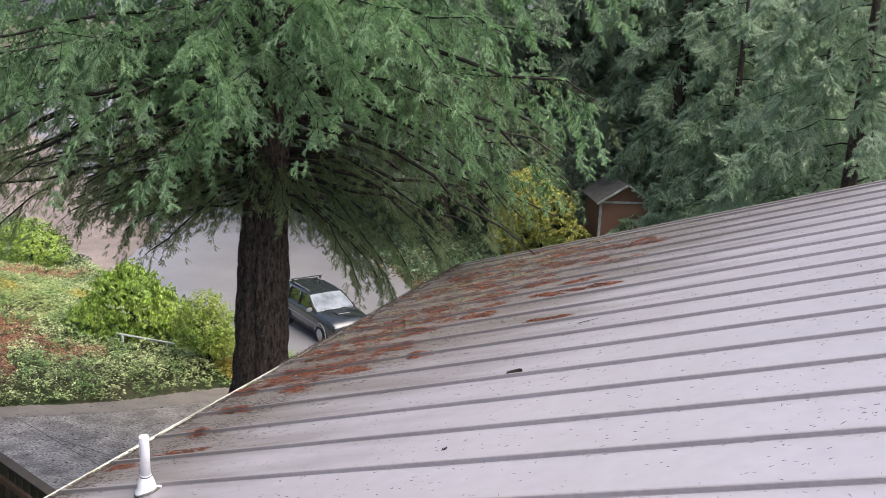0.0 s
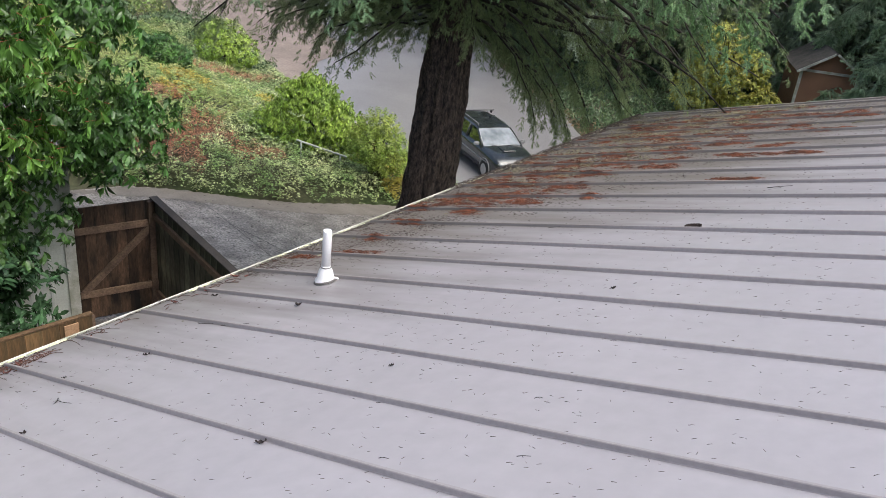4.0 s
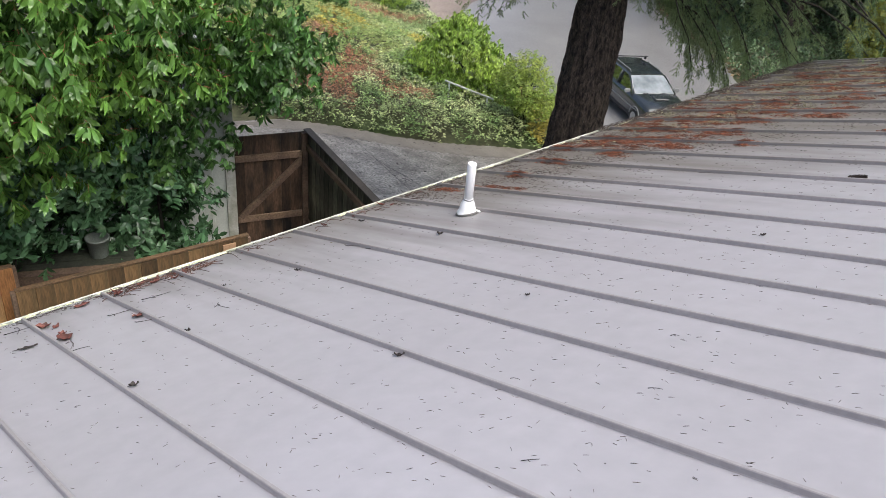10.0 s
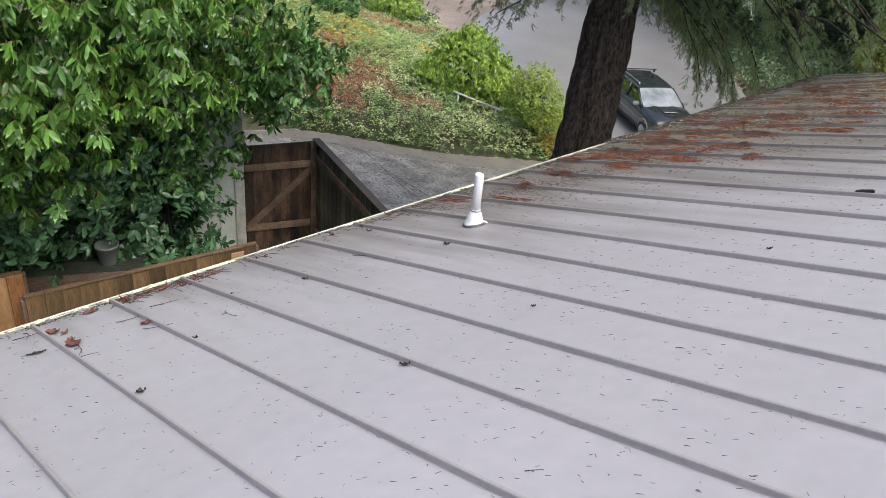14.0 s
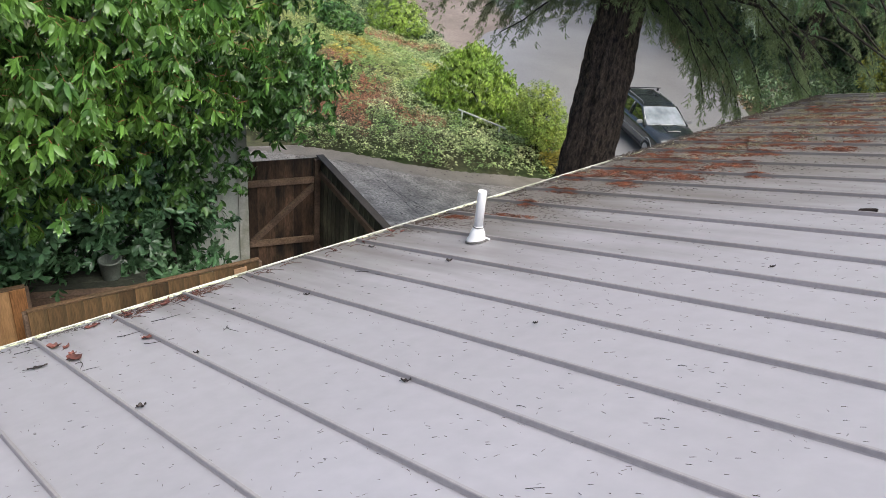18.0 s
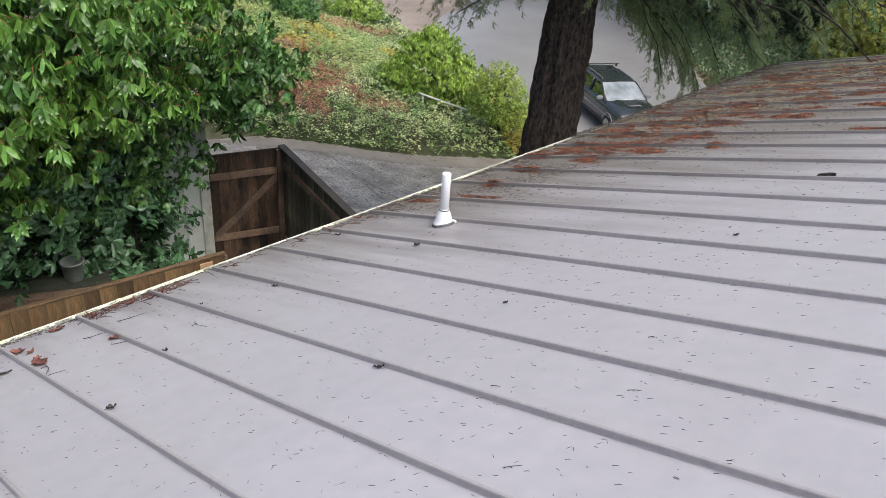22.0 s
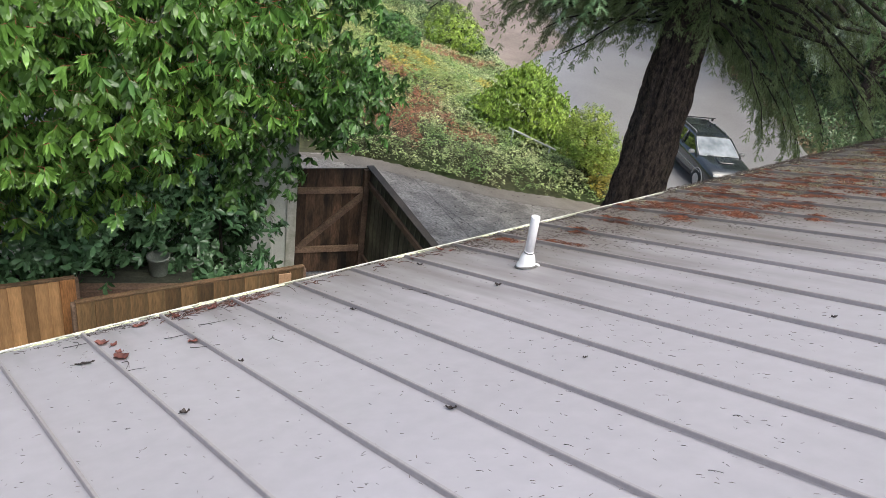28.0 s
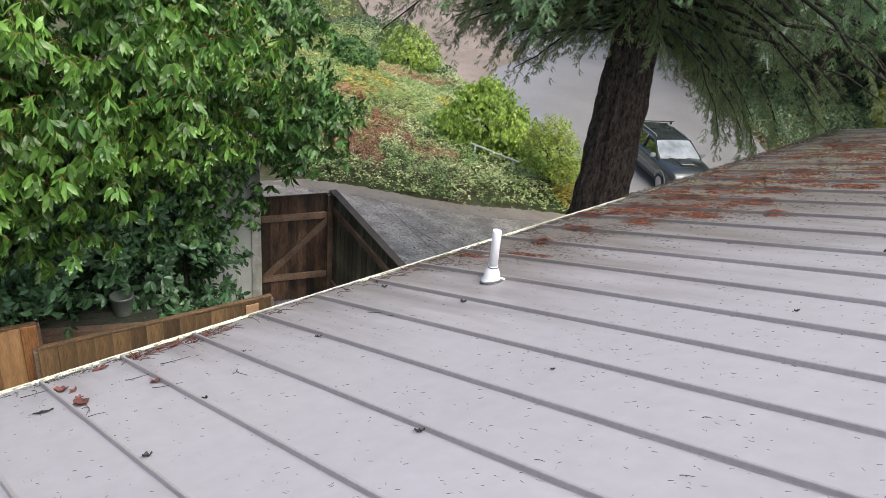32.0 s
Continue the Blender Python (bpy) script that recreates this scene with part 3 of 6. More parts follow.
# ---- plants ----
def unit(n):
    d = rng.normal(size=(n, 3))
    return d / np.linalg.norm(d, axis=1, keepdims=True)


def leaf_shape(length, width, fold=0.25, droop=0.25):
    """A pointed leaf folded along its midrib and bent down, growing along y."""
    rows = [(0.0, 0.10), (0.33, 0.92), (0.68, 0.85), (1.0, 0.0)]
    V = []
    for t, w in rows:
        z = -droop * length * t * t
        V += [(-w * width / 2, t * length, z + fold * w * width / 2), (0, t * length, z), (w * width / 2, t * length, z + fold * w * width / 2)]
    F = []
    for i in range(len(rows) - 1):
        a, b = 3 * i, 3 * i + 3
        F += [(a, a + 1, b + 1), (a, b + 1, b), (a + 1, a + 2, b + 2), (a + 1, b + 2, b + 1)]
    return np.array(V), np.array(F)


def small_leaf(length, width):
    V = np.array([(0, 0, 0), (-width / 2, length * 0.45, 0.12 * width), (width / 2, length * 0.45, 0.12 * width), (0, length, -0.15 * length)])
    return V, np.array([(0, 2, 1), (1, 2, 3)])


def spray_shape(length, needle, fine, pairs, rows, around=3, core=0.010):
    """A fan of bottle-brush shoots, each set round with short needles, growing along y."""
    V, F = [], []

    def finger(o, d, size):
        d = np.array(d, float) / np.linalg.norm(d)
        s = np.cross(d, (0, 0, 1))
        s /= np.linalg.norm(s)
        up = np.cross(s, d)
        base = len(V)
        for t, w in ((0.0, 0.4), (0.3, 1.0), (0.8, 0.85), (1.06, 0.1)):
            p = np.array(o) + d * size * t + np.array((0, 0, -0.2 * size * t * t))
            V.extend([p + w * core * (s * math.cos(q) + up * math.sin(q)) for q in (0.5, 2.07, 3.64, 5.21)])
        for k in range(3):
            for j in range(4):
                a, b = base + 4 * k + j, base + 4 * k + (j + 1) % 4
                F.extend([(a, b, b + 4), (a, b + 4, a + 4)])
        for k in range(rows):
            t = (k + 0.8) / rows
            p = np.array(o) + d * size * t + np.array((0, 0, -0.2 * size * t * t))
            for turn in range(around):
                q = 2 * math.pi * turn / around + 1.9 * k + 0.4
                a = d * 0.55 + s * math.cos(q) + up * (0.8 * math.sin(q) + 0.15)
                a = a / np.linalg.norm(a) * needle * (1 - 0.3 * t)
                i = len(V)
                V.extend([p - d * fine, p + d * fine, p + a])
                F.append((i, i + 1, i + 2))

    finger((0, 0, 0), (rng.normal(0, 0.15), 1, -0.05), length)
    for k in range(pairs):
        t = 0.05 + 0.55 * k / max(pairs - 1, 1)
        for sign in (-1, 1):
            finger((0, length * t, -0.2 * length * t * t), (sign * rng.uniform(0.45, 1.15), 1, rng.normal(-0.2, 0.25)), length * (0.85 - 0.3 * t) * rng.uniform(0.6, 1.2))
    return np.array(V), np.array(F)


SPRAY = spray_shape(0.17, 0.034, 0.0042, 2, 10, 4, 0.006)
SPRAY_OLD = spray_shape(0.085, 0.026, 0.0022, 2, 7, 3, 0.002)
SPRAY_MID = spray_shape(0.40, 0.085, 0.014, 2, 7, 3, 0.014)
SPRAY_FAR = spray_shape(0.60, 0.15, 0.035, 1, 6, 3, 0.03)


def limb_points(base, az, length, rise, sag, power=1.7, steps=9):
    """A limb that leaves the trunk, sags, and lifts a little at its tip."""
    d = np.array((math.cos(az), math.sin(az), 0.0))
    t = np.linspace(0, 1, steps)
    wob = np.cumsum(rng.normal(0, 0.045, (steps, 3)), 0) * length * 0.5
    z = rise * t * length - sag * length * t ** power + 0.10 * length * np.clip(t - 0.75, 0, 1) ** 1.5
    wob[0] = 0
    return np.array(base) + d * (t * length)[:, None] + np.stack([0 * t, 0 * t, z], 1) + wob


def along(P, t):
    """Places and ways at shares t of a line of points."""
    s = np.clip(t, 0, 1) * (len(P) - 1)
    i = np.minimum(s.astype(int), len(P) - 2)
    f = (s - i)[:, None]
    return P[i] * (1 - f) + P[i + 1] * f, P[i + 1] - P[i]


def conifer(name, at, radius, height, limbs, label, needles, spray, spray_size, twigs=22, per=7, limb_sides=6, trunk_rows=26, lean=(0, 0), sides=28, ridge=0.0, crowns=None):
    """A conifer: ridged trunk, sagging limbs with hanging twigs, and needle sprays. limbs: rows of height, azimuth, length, rise, sag, density, crown."""
    crowns = crowns or [("crown", needles, spray, "drooping sprays of short needles")]
    tree = thing(name, Matrix.Translation(at), label, "tree", "conifers")
    V = []
    for k in range(trunk_rows):
        z = height * (k / (trunk_rows - 1)) ** 1.3 - 0.6
        r = radius * (1 - 0.93 * max(z, 0) / height) * (1 + 0.16 * math.exp(-max(z + 0.2, 0) / 0.9))
        for j in range(sides):
            a = 2 * math.pi * j / sides
            q = 1 + 0.05 * math.sin(3 * a + 0.5 * z) + 0.055 * noise.noise((3 * math.cos(a), 3 * math.sin(a), z * 1.3)) + 0.03 * math.sin(9 * a + z)
            if ridge:
                f = noise.noise((6.5 * math.cos(a), 6.5 * math.sin(a), z * 1.1)) + 0.6 * noise.noise((15 * math.cos(a), 15 * math.sin(a), z * 3.2))
                q += ridge * (abs(f) ** 0.7 - 0.45)
            V.append((r * q * math.cos(a) + lean[0] * z, r * q * math.sin(a) + lean[1] * z, z))
    F = [(k * sides + j, k * sides + (j + 1) % sides, (k + 1) * sides + (j + 1) % sides, (k + 1) * sides + j) for k in range(trunk_rows - 1) for j in range(sides)]
    part("trunk", np_mesh("trunk", V, F, True), M_BARK, tree)
    pos, ahead, size, kind = [], [], [], []
    tp, td = [], []
    for z, az, length, rise, sag, thickness, *which in limbs:
        which = which[0] if which else 0
        P = limb_points((lean[0] * z, lean[1] * z, z), az, length, rise, sag, 2.0 if which == 1 else 1.7)
        r0 = (0.009 * length + 0.008) * (1.25 if which == 1 else 0.7)
        part("limb", tube(P, [r0 * (1 - 0.85 * t) for t in np.linspace(0, 1, len(P))], limb_sides), M_TWIG, tree)
        many = 2.3 if which == 1 else 1.0
        n = max(6, int(many * twigs * thickness * length / 4))
        t = np.sort(rng.uniform(0.10 if which == 1 else 0.22, 1.0, n))
        p, d = along(P, t)
        d = d / np.linalg.norm(d, axis=1, keepdims=True)
        side = np.cross(d, (0, 0, 1)) * rng.choice([-1, 1], n)[:, None]
        way = 0.55 * d + side * rng.uniform(0.3, 0.9, n)[:, None] + np.stack([0 * t, 0 * t, -rng.uniform(*((0.05, 0.8) if which == 1 else (0.25, 1.1)), n)], 1)
        way /= np.linalg.norm(way, axis=1, keepdims=True)
        ln = (0.28 + 0.20 * length * (1 - 0.65 * t)) * rng.uniform(0.6, 1.15, n)
        for k in range(per + 2 * (which == 1)):
            f = (k + rng.uniform(0.1, 0.9, n)) / (per + 2 * (which == 1))
            bend = np.stack([0 * f, 0 * f, -0.35 * f * f * ln], 1)
            pos.append(p + way * (ln * f)[:, None] + bend)
            w = way + rng.normal(0, 0.38, (n, 3)) + np.array((0, 0, -0.12 if which == 1 else -0.3))
            ahead.append(w)
            size.append(rng.uniform(0.65, 1.2, n) * spray_size)
            kind.append(np.full(n, which))
        tp.append(p)
        td.append(way * ln[:, None])
        n = max(4, int(9 * thickness * length))
        p, d = along(P, rng.uniform(0.12, 1.0, n))
        pos.append(p)
        ahead.append(d / np.linalg.norm(d, axis=1, keepdims=True) + rng.normal(0, 0.6, (n, 3)) + np.array((0, 0, 0.1)))
        size.append(rng.uniform(0.7, 1.1, n) * spray_size)
        kind.append(np.full(n, which))
    pos, ahead, size, kind = np.concatenate(pos), np.concatenate(ahead), np.concatenate(size), np.concatenate(kind)
    m = frames_of(pos, ahead, np.array((0, 0, 1.0)) + rng.normal(0, 0.35, (len(pos), 3)), size)
    for k, (called, material, shape, words) in enumerate(crowns):
        V, F = tiled(*shape, m[kind == k])
        part(called, np_mesh(called, V, F), material, tree, words)
    tp, td = np.concatenate(tp), np.concatenate(td)
    rod = np.array([(-0.5, 0, 0), (0.5, 0, 0), (0, 0, 0.8), (0, 1, -0.1)])
    m = frames_of(tp, td, np.array((0.1, 0.0, 1.0)) + 0 * tp, 1.0)
    m[:, :3, 0] *= 0.008
    m[:, :3, 2] *= 0.008
    m[:, :3, 1] *= np.linalg.norm(td, axis=1)[:, None]
    V, F = tiled(rod, np.array([(0, 1, 3), (1, 2, 3), (2, 0, 3)]), m)
    tagged(part("brushwood", np_mesh("brushwood", V, F), M_TWIG, tree, "fine brown hanging twigs"), kind="stuff")
    return tree


def shell(blobs, n, thick=0.35):
    """Places near the outside of a union of ellipsoids (centre, radii), with the way out."""
    c, r = np.array([b[0] for b in blobs], float), np.array([b[1] for b in blobs], float)
    area = (r ** 1.6).sum(1)
    pick = rng.choice(len(blobs), n * 3, p=area / area.sum())
    d = unit(n * 3)
    rad = 1 - thick * rng.uniform(0, 1, n * 3) ** 2
    p = c[pick] + d * r[pick] * rad[:, None]
    inside = (((p[:, None] - c[None]) / r[None]) ** 2).sum(2)
    inside[np.arange(len(p)), pick] = 9
    ok = (inside > 0.55).all(1)
    return p[ok][:n], (d / r[pick])[ok][:n]


def leafy(name, at, blobs, n, leaf, leaves, material, label, category, group="", stems=6, spread=0.9, droop=0.35, size=(0.7, 1.2), stem_r=0.03, thick=0.35, kind="", lift=0.35, shoots=0.0, pads=0, pad=0.13, umbrella=False):
    """A shrub or tree with leaves in whorls at the ends of its shoots, on bent stems."""
    tree = thing(name, Matrix.Translation(at), label, category, group, kind)
    p, d = shell(blobs, pads or n, thick)
    if pads:
        home = rng.integers(0, len(p), n)
        spread_ = rng.normal(0, 1, (n, 3)) * np.array((pad, pad, pad * 0.4))
        out = d[home, :2] / (np.linalg.norm(d[home], axis=1, keepdims=True) + 1e-9)
        spread_[:, 2] -= 0.55 * (spread_[:, :2] * out).sum(1)
        p, d = p[home] + spread_, d[home] / np.linalg.norm(d[home], axis=1, keepdims=True) + spread_ * 2.5
    d = d / np.linalg.norm(d, axis=1, keepdims=True)
    d = d + np.array((0, 0, lift)) + rng.normal(0, 0.35, d.shape)
    d /= np.linalg.norm(d, axis=1, keepdims=True)
    ref = np.cross(d, (0.3, 0.2, 1.0))
    ref /= np.linalg.norm(ref, axis=1, keepdims=True) + 1e-9
    oth = np.cross(d, ref)
    mats = []
    for k in range(leaves):
        a = 2.4 * k + rng.uniform(0, 6.28, len(p))
        side = ref * np.cos(a)[:, None] + oth * np.sin(a)[:, None]
        w = d * rng.uniform(0.1, 0.9, len(p))[:, None] + side * spread - np.array((0, 0, droop)) * rng.uniform(0.3, 1.5, len(p))[:, None]
        if umbrella:
            a = 2 * math.pi * k / leaves + rng.uniform(-0.4, 0.4, len(p))
            stand = d * 0.45 + np.array((0, 0, 0.85))
            flat = np.cross(stand, (0.3, 0.9, 0.1))
            flat /= np.linalg.norm(flat, axis=1, keepdims=True)
            cross = np.cross(stand, flat) / np.linalg.norm(stand, axis=1, keepdims=True)
            side = flat * np.cos(a)[:, None] + cross * np.sin(a)[:, None]
            w = side * rng.uniform(0.45, 0.85, len(p))[:, None] + d * rng.uniform(0.1, 0.5, len(p))[:, None] - np.array((0, 0, droop)) * rng.uniform(0.6, 1.25, len(p))[:, None]
        mats.append(frames_of(p - d * (0.014 if umbrella else 0.02) * k, w, d + 0.2 * rng.normal(size=d.shape), rng.uniform(*size, len(p))))
    V, F = tiled(*leaf, np.concatenate(mats))
    part("leaves", np_mesh("leaves", V, F), material, tree)
    if shoots:
        rod = np.array([(-0.003, 0, 0), (0.003, 0, 0), (0, 0, 0.005), (0, 1, 0)])
        m = frames_of(p - d * shoots, d, np.array((0.3, 0.2, 1.0)) + 0 * d, 1.0)
        m[:, :3, 1] *= shoots * 1.15
        V, F = tiled(rod, np.array([(0, 1, 3), (1, 2, 3), (2, 0, 3)]), m)
        tagged(part("shoot_wood", np_mesh("shoot_wood", V, F), M_PETIOLE, tree, "thin reddish shoots"), kind="stuff")
    pick = rng.choice(len(p), min(stems * 6, len(p)), replace=False)
    for k in range(stems):
        c = np.mean([b[0] for b in blobs], 0)
        some = pick[k * 5:k * 5 + 6]
        end = p[some[np.argmin(np.hypot(p[some, 0] - 0.6 * c[0], p[some, 1] - 0.6 * c[1]))]]
        mid = np.array((c[0] * 0.3 + end[0] * 0.3, c[1] * 0.3 + end[1] * 0.3, end[2] * 0.45))
        root = np.array((0.12 * math.cos(k * 2.4), 0.12 * math.sin(k * 2.4), -0.15))
        t = np.linspace(0, 1, 7)[:, None]
        P = root * (1 - t) ** 2 + 2 * mid * t * (1 - t) + end * t * t
        part("stem", tube(P, [stem_r * (1 - 0.8 * q) for q in np.linspace(0, 1, 7)], 6), M_TWIG, tree)
        for j in range(1, 6):
            e2 = p[pick[(k + stems * j) % len(pick)]]
            s = P[2 + j % 4]
            if np.linalg.norm(e2 - s) < 1.3:
                tt = np.linspace(0, 1, 5)[:, None]
                Q = s * (1 - tt) + e2 * tt + np.array((0, 0, 0.12)) * (tt * (1 - tt))
                part("branch", tube(Q, [stem_r * 0.45 * (1 - 0.75 * q) for q in np.linspace(0, 1, 5)], 5), M_TWIG, tree)
    return tree


def gz(x, y):
    return float(ground_z(x, y) + garden_h(x, y))


# the big conifer behind the eave
TREE = (-3.02, 8.82)
TREE_Z = gz(*TREE)
limbs = []
for k in range(56):
    az = 2.39996 * k + rng.uniform(-0.3, 0.3)
    near = math.cos(az + 0.94)  # 1: towards the south-east, over the roof
    low = 6.7 if near > 0.25 else 6.3
    z = low + (8.7 - low) * (k / 55) ** 1.2
    sag = rng.uniform(0.18, 0.32)
    limbs.append((z - TREE_Z, az, rng.uniform(3.3, 4.7) if near > -0.3 else rng.uniform(3.6, 5.2), rng.uniform(0.0, 0.12), sag, 1.35 if near > -0.2 else 0.9))
for k in range(26):
    z = 9.6 + 8.0 * (k / 25)
    limbs.append((z - TREE_Z, 2.39996 * k, rng.uniform(0.8, 1.1) * (4.6 - 0.36 * (z - 9.6)), 0.08, rng.uniform(0.16, 0.3), 0.5, 2))
# limbs that leave level and arch down over the far end of the roof, all of them olive
for z, az, length, sag, much in ((4.75, 0.50, 3.3, 0.50, 0.8), (4.6, 0.35, 1.7, 0.85, 1.2), (5.0, 0.75, 3.2, 0.52, 0.9), (5.0, 0.20, 2.7, 0.55, 0.9), (5.2, 0.60, 4.0, 0.44, 0.9), (5.4, 0.90, 3.8, 0.44, 0.9), (5.4, 0.30, 3.5, 0.46, 0.9), (4.9, 1.05, 2.6, 0.48, 0.9), (4.5, 0.70, 1.9, 0.70, 1.0),
                                 (5.6, 0.10, 3.8, 0.45, 0.9), (5.7, 0.50, 4.4, 0.42, 1.0), (5.8, 0.80, 4.4, 0.40, 1.0), (6.0, 1.10, 4.3, 0.38, 1.0), (6.2, 0.35, 4.6, 0.38, 1.0), (6.4, 0.70, 5.0, 0.33, 1.0), (5.9, 1.35, 4.2, 0.36, 1.0), (6.2, -0.05, 3.6, 0.42, 0.8), (5.2, 1.30, 3.4, 0.40, 0.9), (6.6, 0.95, 5.2, 0.30, 1.1), (6.7, 0.15, 4.6, 0.34, 0.9),
                                 (5.2, -1.25, 0.8, 0.7, 1.8), (5.0, -0.75, 0.9, 0.7, 2.0), (4.7, -0.6, 0.8, 0.7, 1.4)):
    limbs.append((z - TREE_Z, az, length, 0.06, sag, much * (1 if length < 2 else 0.36), 1))
for z, az, length, sag in ((4.6, 0.50, 2.2, 0.72), (4.8, 0.15, 2.0, 0.70), (4.7, 0.80, 2.4, 0.62), (5.0, 0.45, 2.7, 0.60), (5.1, 0.95, 3.0, 0.55), (4.9, 0.65, 3.0, 0.60)):
    limbs.append((z - TREE_Z, az, length, 0.05, sag, 0.8, 1))
# full limbs over the far end of the roof
for z, az, length, sag in ((6.1, 0.15, 3.8, 0.28), (6.0, 0.42, 3.7, 0.28), (6.3, -0.10, 3.8, 0.28)):
    limbs.append((z - TREE_Z, az, length, 0.05, sag, 1.2))
for z, az, length, sag in ((4.5, 0.30, 1.3, 1.00), (4.6, 0.60, 1.7, 0.90), (4.4, 0.90, 1.5, 0.90), (4.7, 0.05, 1.5, 0.90), (4.5, 0.50, 2.0, 0.75)):
    limbs.append((z - TREE_Z, az, length, 0.05, sag, 1.1, 1))
for z, az, length, sag in ((4.8, 3.45, 2.6, 0.30), (4.6, 3.75, 2.2, 0.32), (4.9, 4.00, 2.6, 0.32), (4.5, 3.55, 1.8, 0.30), (4.7, 3.25, 2.8, 0.28), (4.4, 3.90, 1.6, 0.35), (4.9, 3.65, 3.0, 0.30), (4.6, 4.20, 2.0, 0.36), (5.0, 3.35, 3.2, 0.26)):
    limbs.append((z - TREE_Z, az, length, 0.05, sag, 0.9, 1))
# long full limbs out over the drive, and level olive ones below them
for z, az, length, sag in ((6.6, 3.8, 5.0, 0.24), (6.9, 3.6, 5.2, 0.25), (6.4, 4.0, 4.6, 0.22), (7.1, 4.1, 5.0, 0.26), (6.8, 3.3, 5.2, 0.24), (6.5, 3.55, 4.4, 0.20), (6.3, 3.2, 4.8, 0.20)):
    limbs.append((z - TREE_Z, az, length, 0.05, sag, 1.25))
for z, az, length, sag in ((5.3, 3.55, 3.6, 0.16), (5.1, 3.85, 3.2, 0.20), (4.9, 3.70, 2.8, 0.16), (5.4, 4.05, 3.6, 0.20), (5.0, 3.40, 3.4, 0.14), (5.2, 3.20, 3.8, 0.15), (4.8, 3.95, 2.4, 0.22), (5.5, 3.75, 4.2, 0.18)):
    limbs.append((z - TREE_Z, az, length, 0.04, sag, 0.9, 1))
# full limbs towards the drive and the roof
for z, az, length, sag in ((6.5, 4.75, 3.4, 0.35), (6.3, 5.0, 3.2, 0.36), (6.6, 5.3, 3.0, 0.34), (6.2, 4.6, 3.6, 0.33), (6.5, 4.4, 3.9, 0.33), (6.1, 4.85, 2.6, 0.36), (6.7, 5.6, 3.2, 0.33), (6.4, 4.2, 4.2, 0.34)):
    limbs.append((z - TREE_Z, az, length, 0.04, sag, 1.2) if az > 4.65 else (z - TREE_Z, az, length, 0.04, sag, 0.4, 1))
# sparse limbs over the drive, some of them bare
for z, az, length, sag, much in ((5.9, 4.05, 3.2, 0.40, 0.6), (5.5, 3.75, 2.8, 0.40, 0.55), (5.8, 4.4, 3.0, 0.36, 0.55), (5.1, 4.2, 2.1, 0.30, 0.5), (6.1, 3.6, 3.8, 0.40, 0.6), (6.3, 3.2, 3.8, 0.34, 0.6), (6.1, 3.9, 4.2, 0.38, 0.6), (5.1, 3.95, 2.4, 0.32, 0.5), (5.2, 3.55, 2.5, 0.38, 0.55),
                                 (5.4, 4.4, 2.6, 0.36, 0.5), (5.6, 4.2, 3.4, 0.38, 0.55), (4.7, 4.0, 1.8, 0.35, 0.8), (4.6, 3.7, 1.9, 0.35, 0.8), (4.8, 4.3, 1.9, 0.4, 0.8), (4.4, 3.9, 1.5, 0.3, 0.8), (4.9, 3.5, 2.0, 0.4, 0.8), (4.8, 3.75, 2.3, 0.2, 0.12), (5.1, 3.0, 2.6, 0.2, 0.12), (5.3, 3.9, 3.6, 0.14, 0.3), (5.0, 3.4, 3.2, 0.16, 0.2), (5.6, 3.65, 4.2, 0.22, 0.5), (6.0, 4.1, 4.0, 0.28, 0.7), (5.8, 4.5, 3.4, 0.24, 0.6)):
    limbs.append((z - TREE_Z, az, length, 0.02, sag, much, 1))
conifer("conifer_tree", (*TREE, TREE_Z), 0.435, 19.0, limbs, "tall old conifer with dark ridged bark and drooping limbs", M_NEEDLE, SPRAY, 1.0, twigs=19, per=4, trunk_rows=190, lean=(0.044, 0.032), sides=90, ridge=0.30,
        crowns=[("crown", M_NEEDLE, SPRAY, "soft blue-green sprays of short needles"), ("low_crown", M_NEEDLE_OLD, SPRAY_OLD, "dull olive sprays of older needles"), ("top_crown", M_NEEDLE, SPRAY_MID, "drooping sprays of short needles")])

# evergreen tree and dark shrub behind the fence
LAUREL = leaf_shape(0.155, 0.048, 0.2, 0.3)
leafy("laurel_tree", (-5.0, 0.6, 0), [((1.3, -0.3, 4.9), (1.7, 1.9, 1.7)), ((1.0, 1.6, 4.8), (1.6, 1.5, 1.5)), ((1.3, 0.9, 4.0), (1.3, 1.5, 0.9)), ((1.3, -1.0, 3.6), (1.4, 1.4, 1.1)), ((1.1, 0.3, 3.15), (0.9, 1.0, 0.65)), ((1.1, 1.6, 3.6), (0.7, 0.75, 0.5))],
      3800, LAUREL, 12, M_LAUREL, "broadleaf evergreen tree with bright drooping glossy leaves", "tree", stems=4, stem_r=0.026, droop=0.9, thick=0.8, size=(0.6, 1.15), lift=0.2, shoots=0.10, pads=320, pad=0.2, umbrella=True)
# Last blob: leaf mass added behind the laurel, to darken its gaps.
leafy("dark_evergreen", (-5.0, 3.0, 0), [((0.5, -0.1, 3.6), (0.9, 1.0, 0.65)), ((0.3, 0.85, 4.2), (1.2, 1.0, 1.1)), ((0.4, 1.5, 3.15), (0.85, 0.7, 0.55)), ((-0.1, 0.2, 4.0), (1.1, 1.1, 1.2)), ((-0.2, 0.7, 5.2), (1.2, 1.0, 1.0)), ((-0.5, -2.4, 4.5), (0.8, 1.7, 1.4))],
      3500, leaf_shape(0.125, 0.045, 0.25, 0.3), 8, M_DARKLEAF, "dark green broadleaf tree behind the gate", "tree", pads=500, pad=0.17, stems=1, stem_r=0.03, droop=0.7, thick=0.6, umbrella=True)
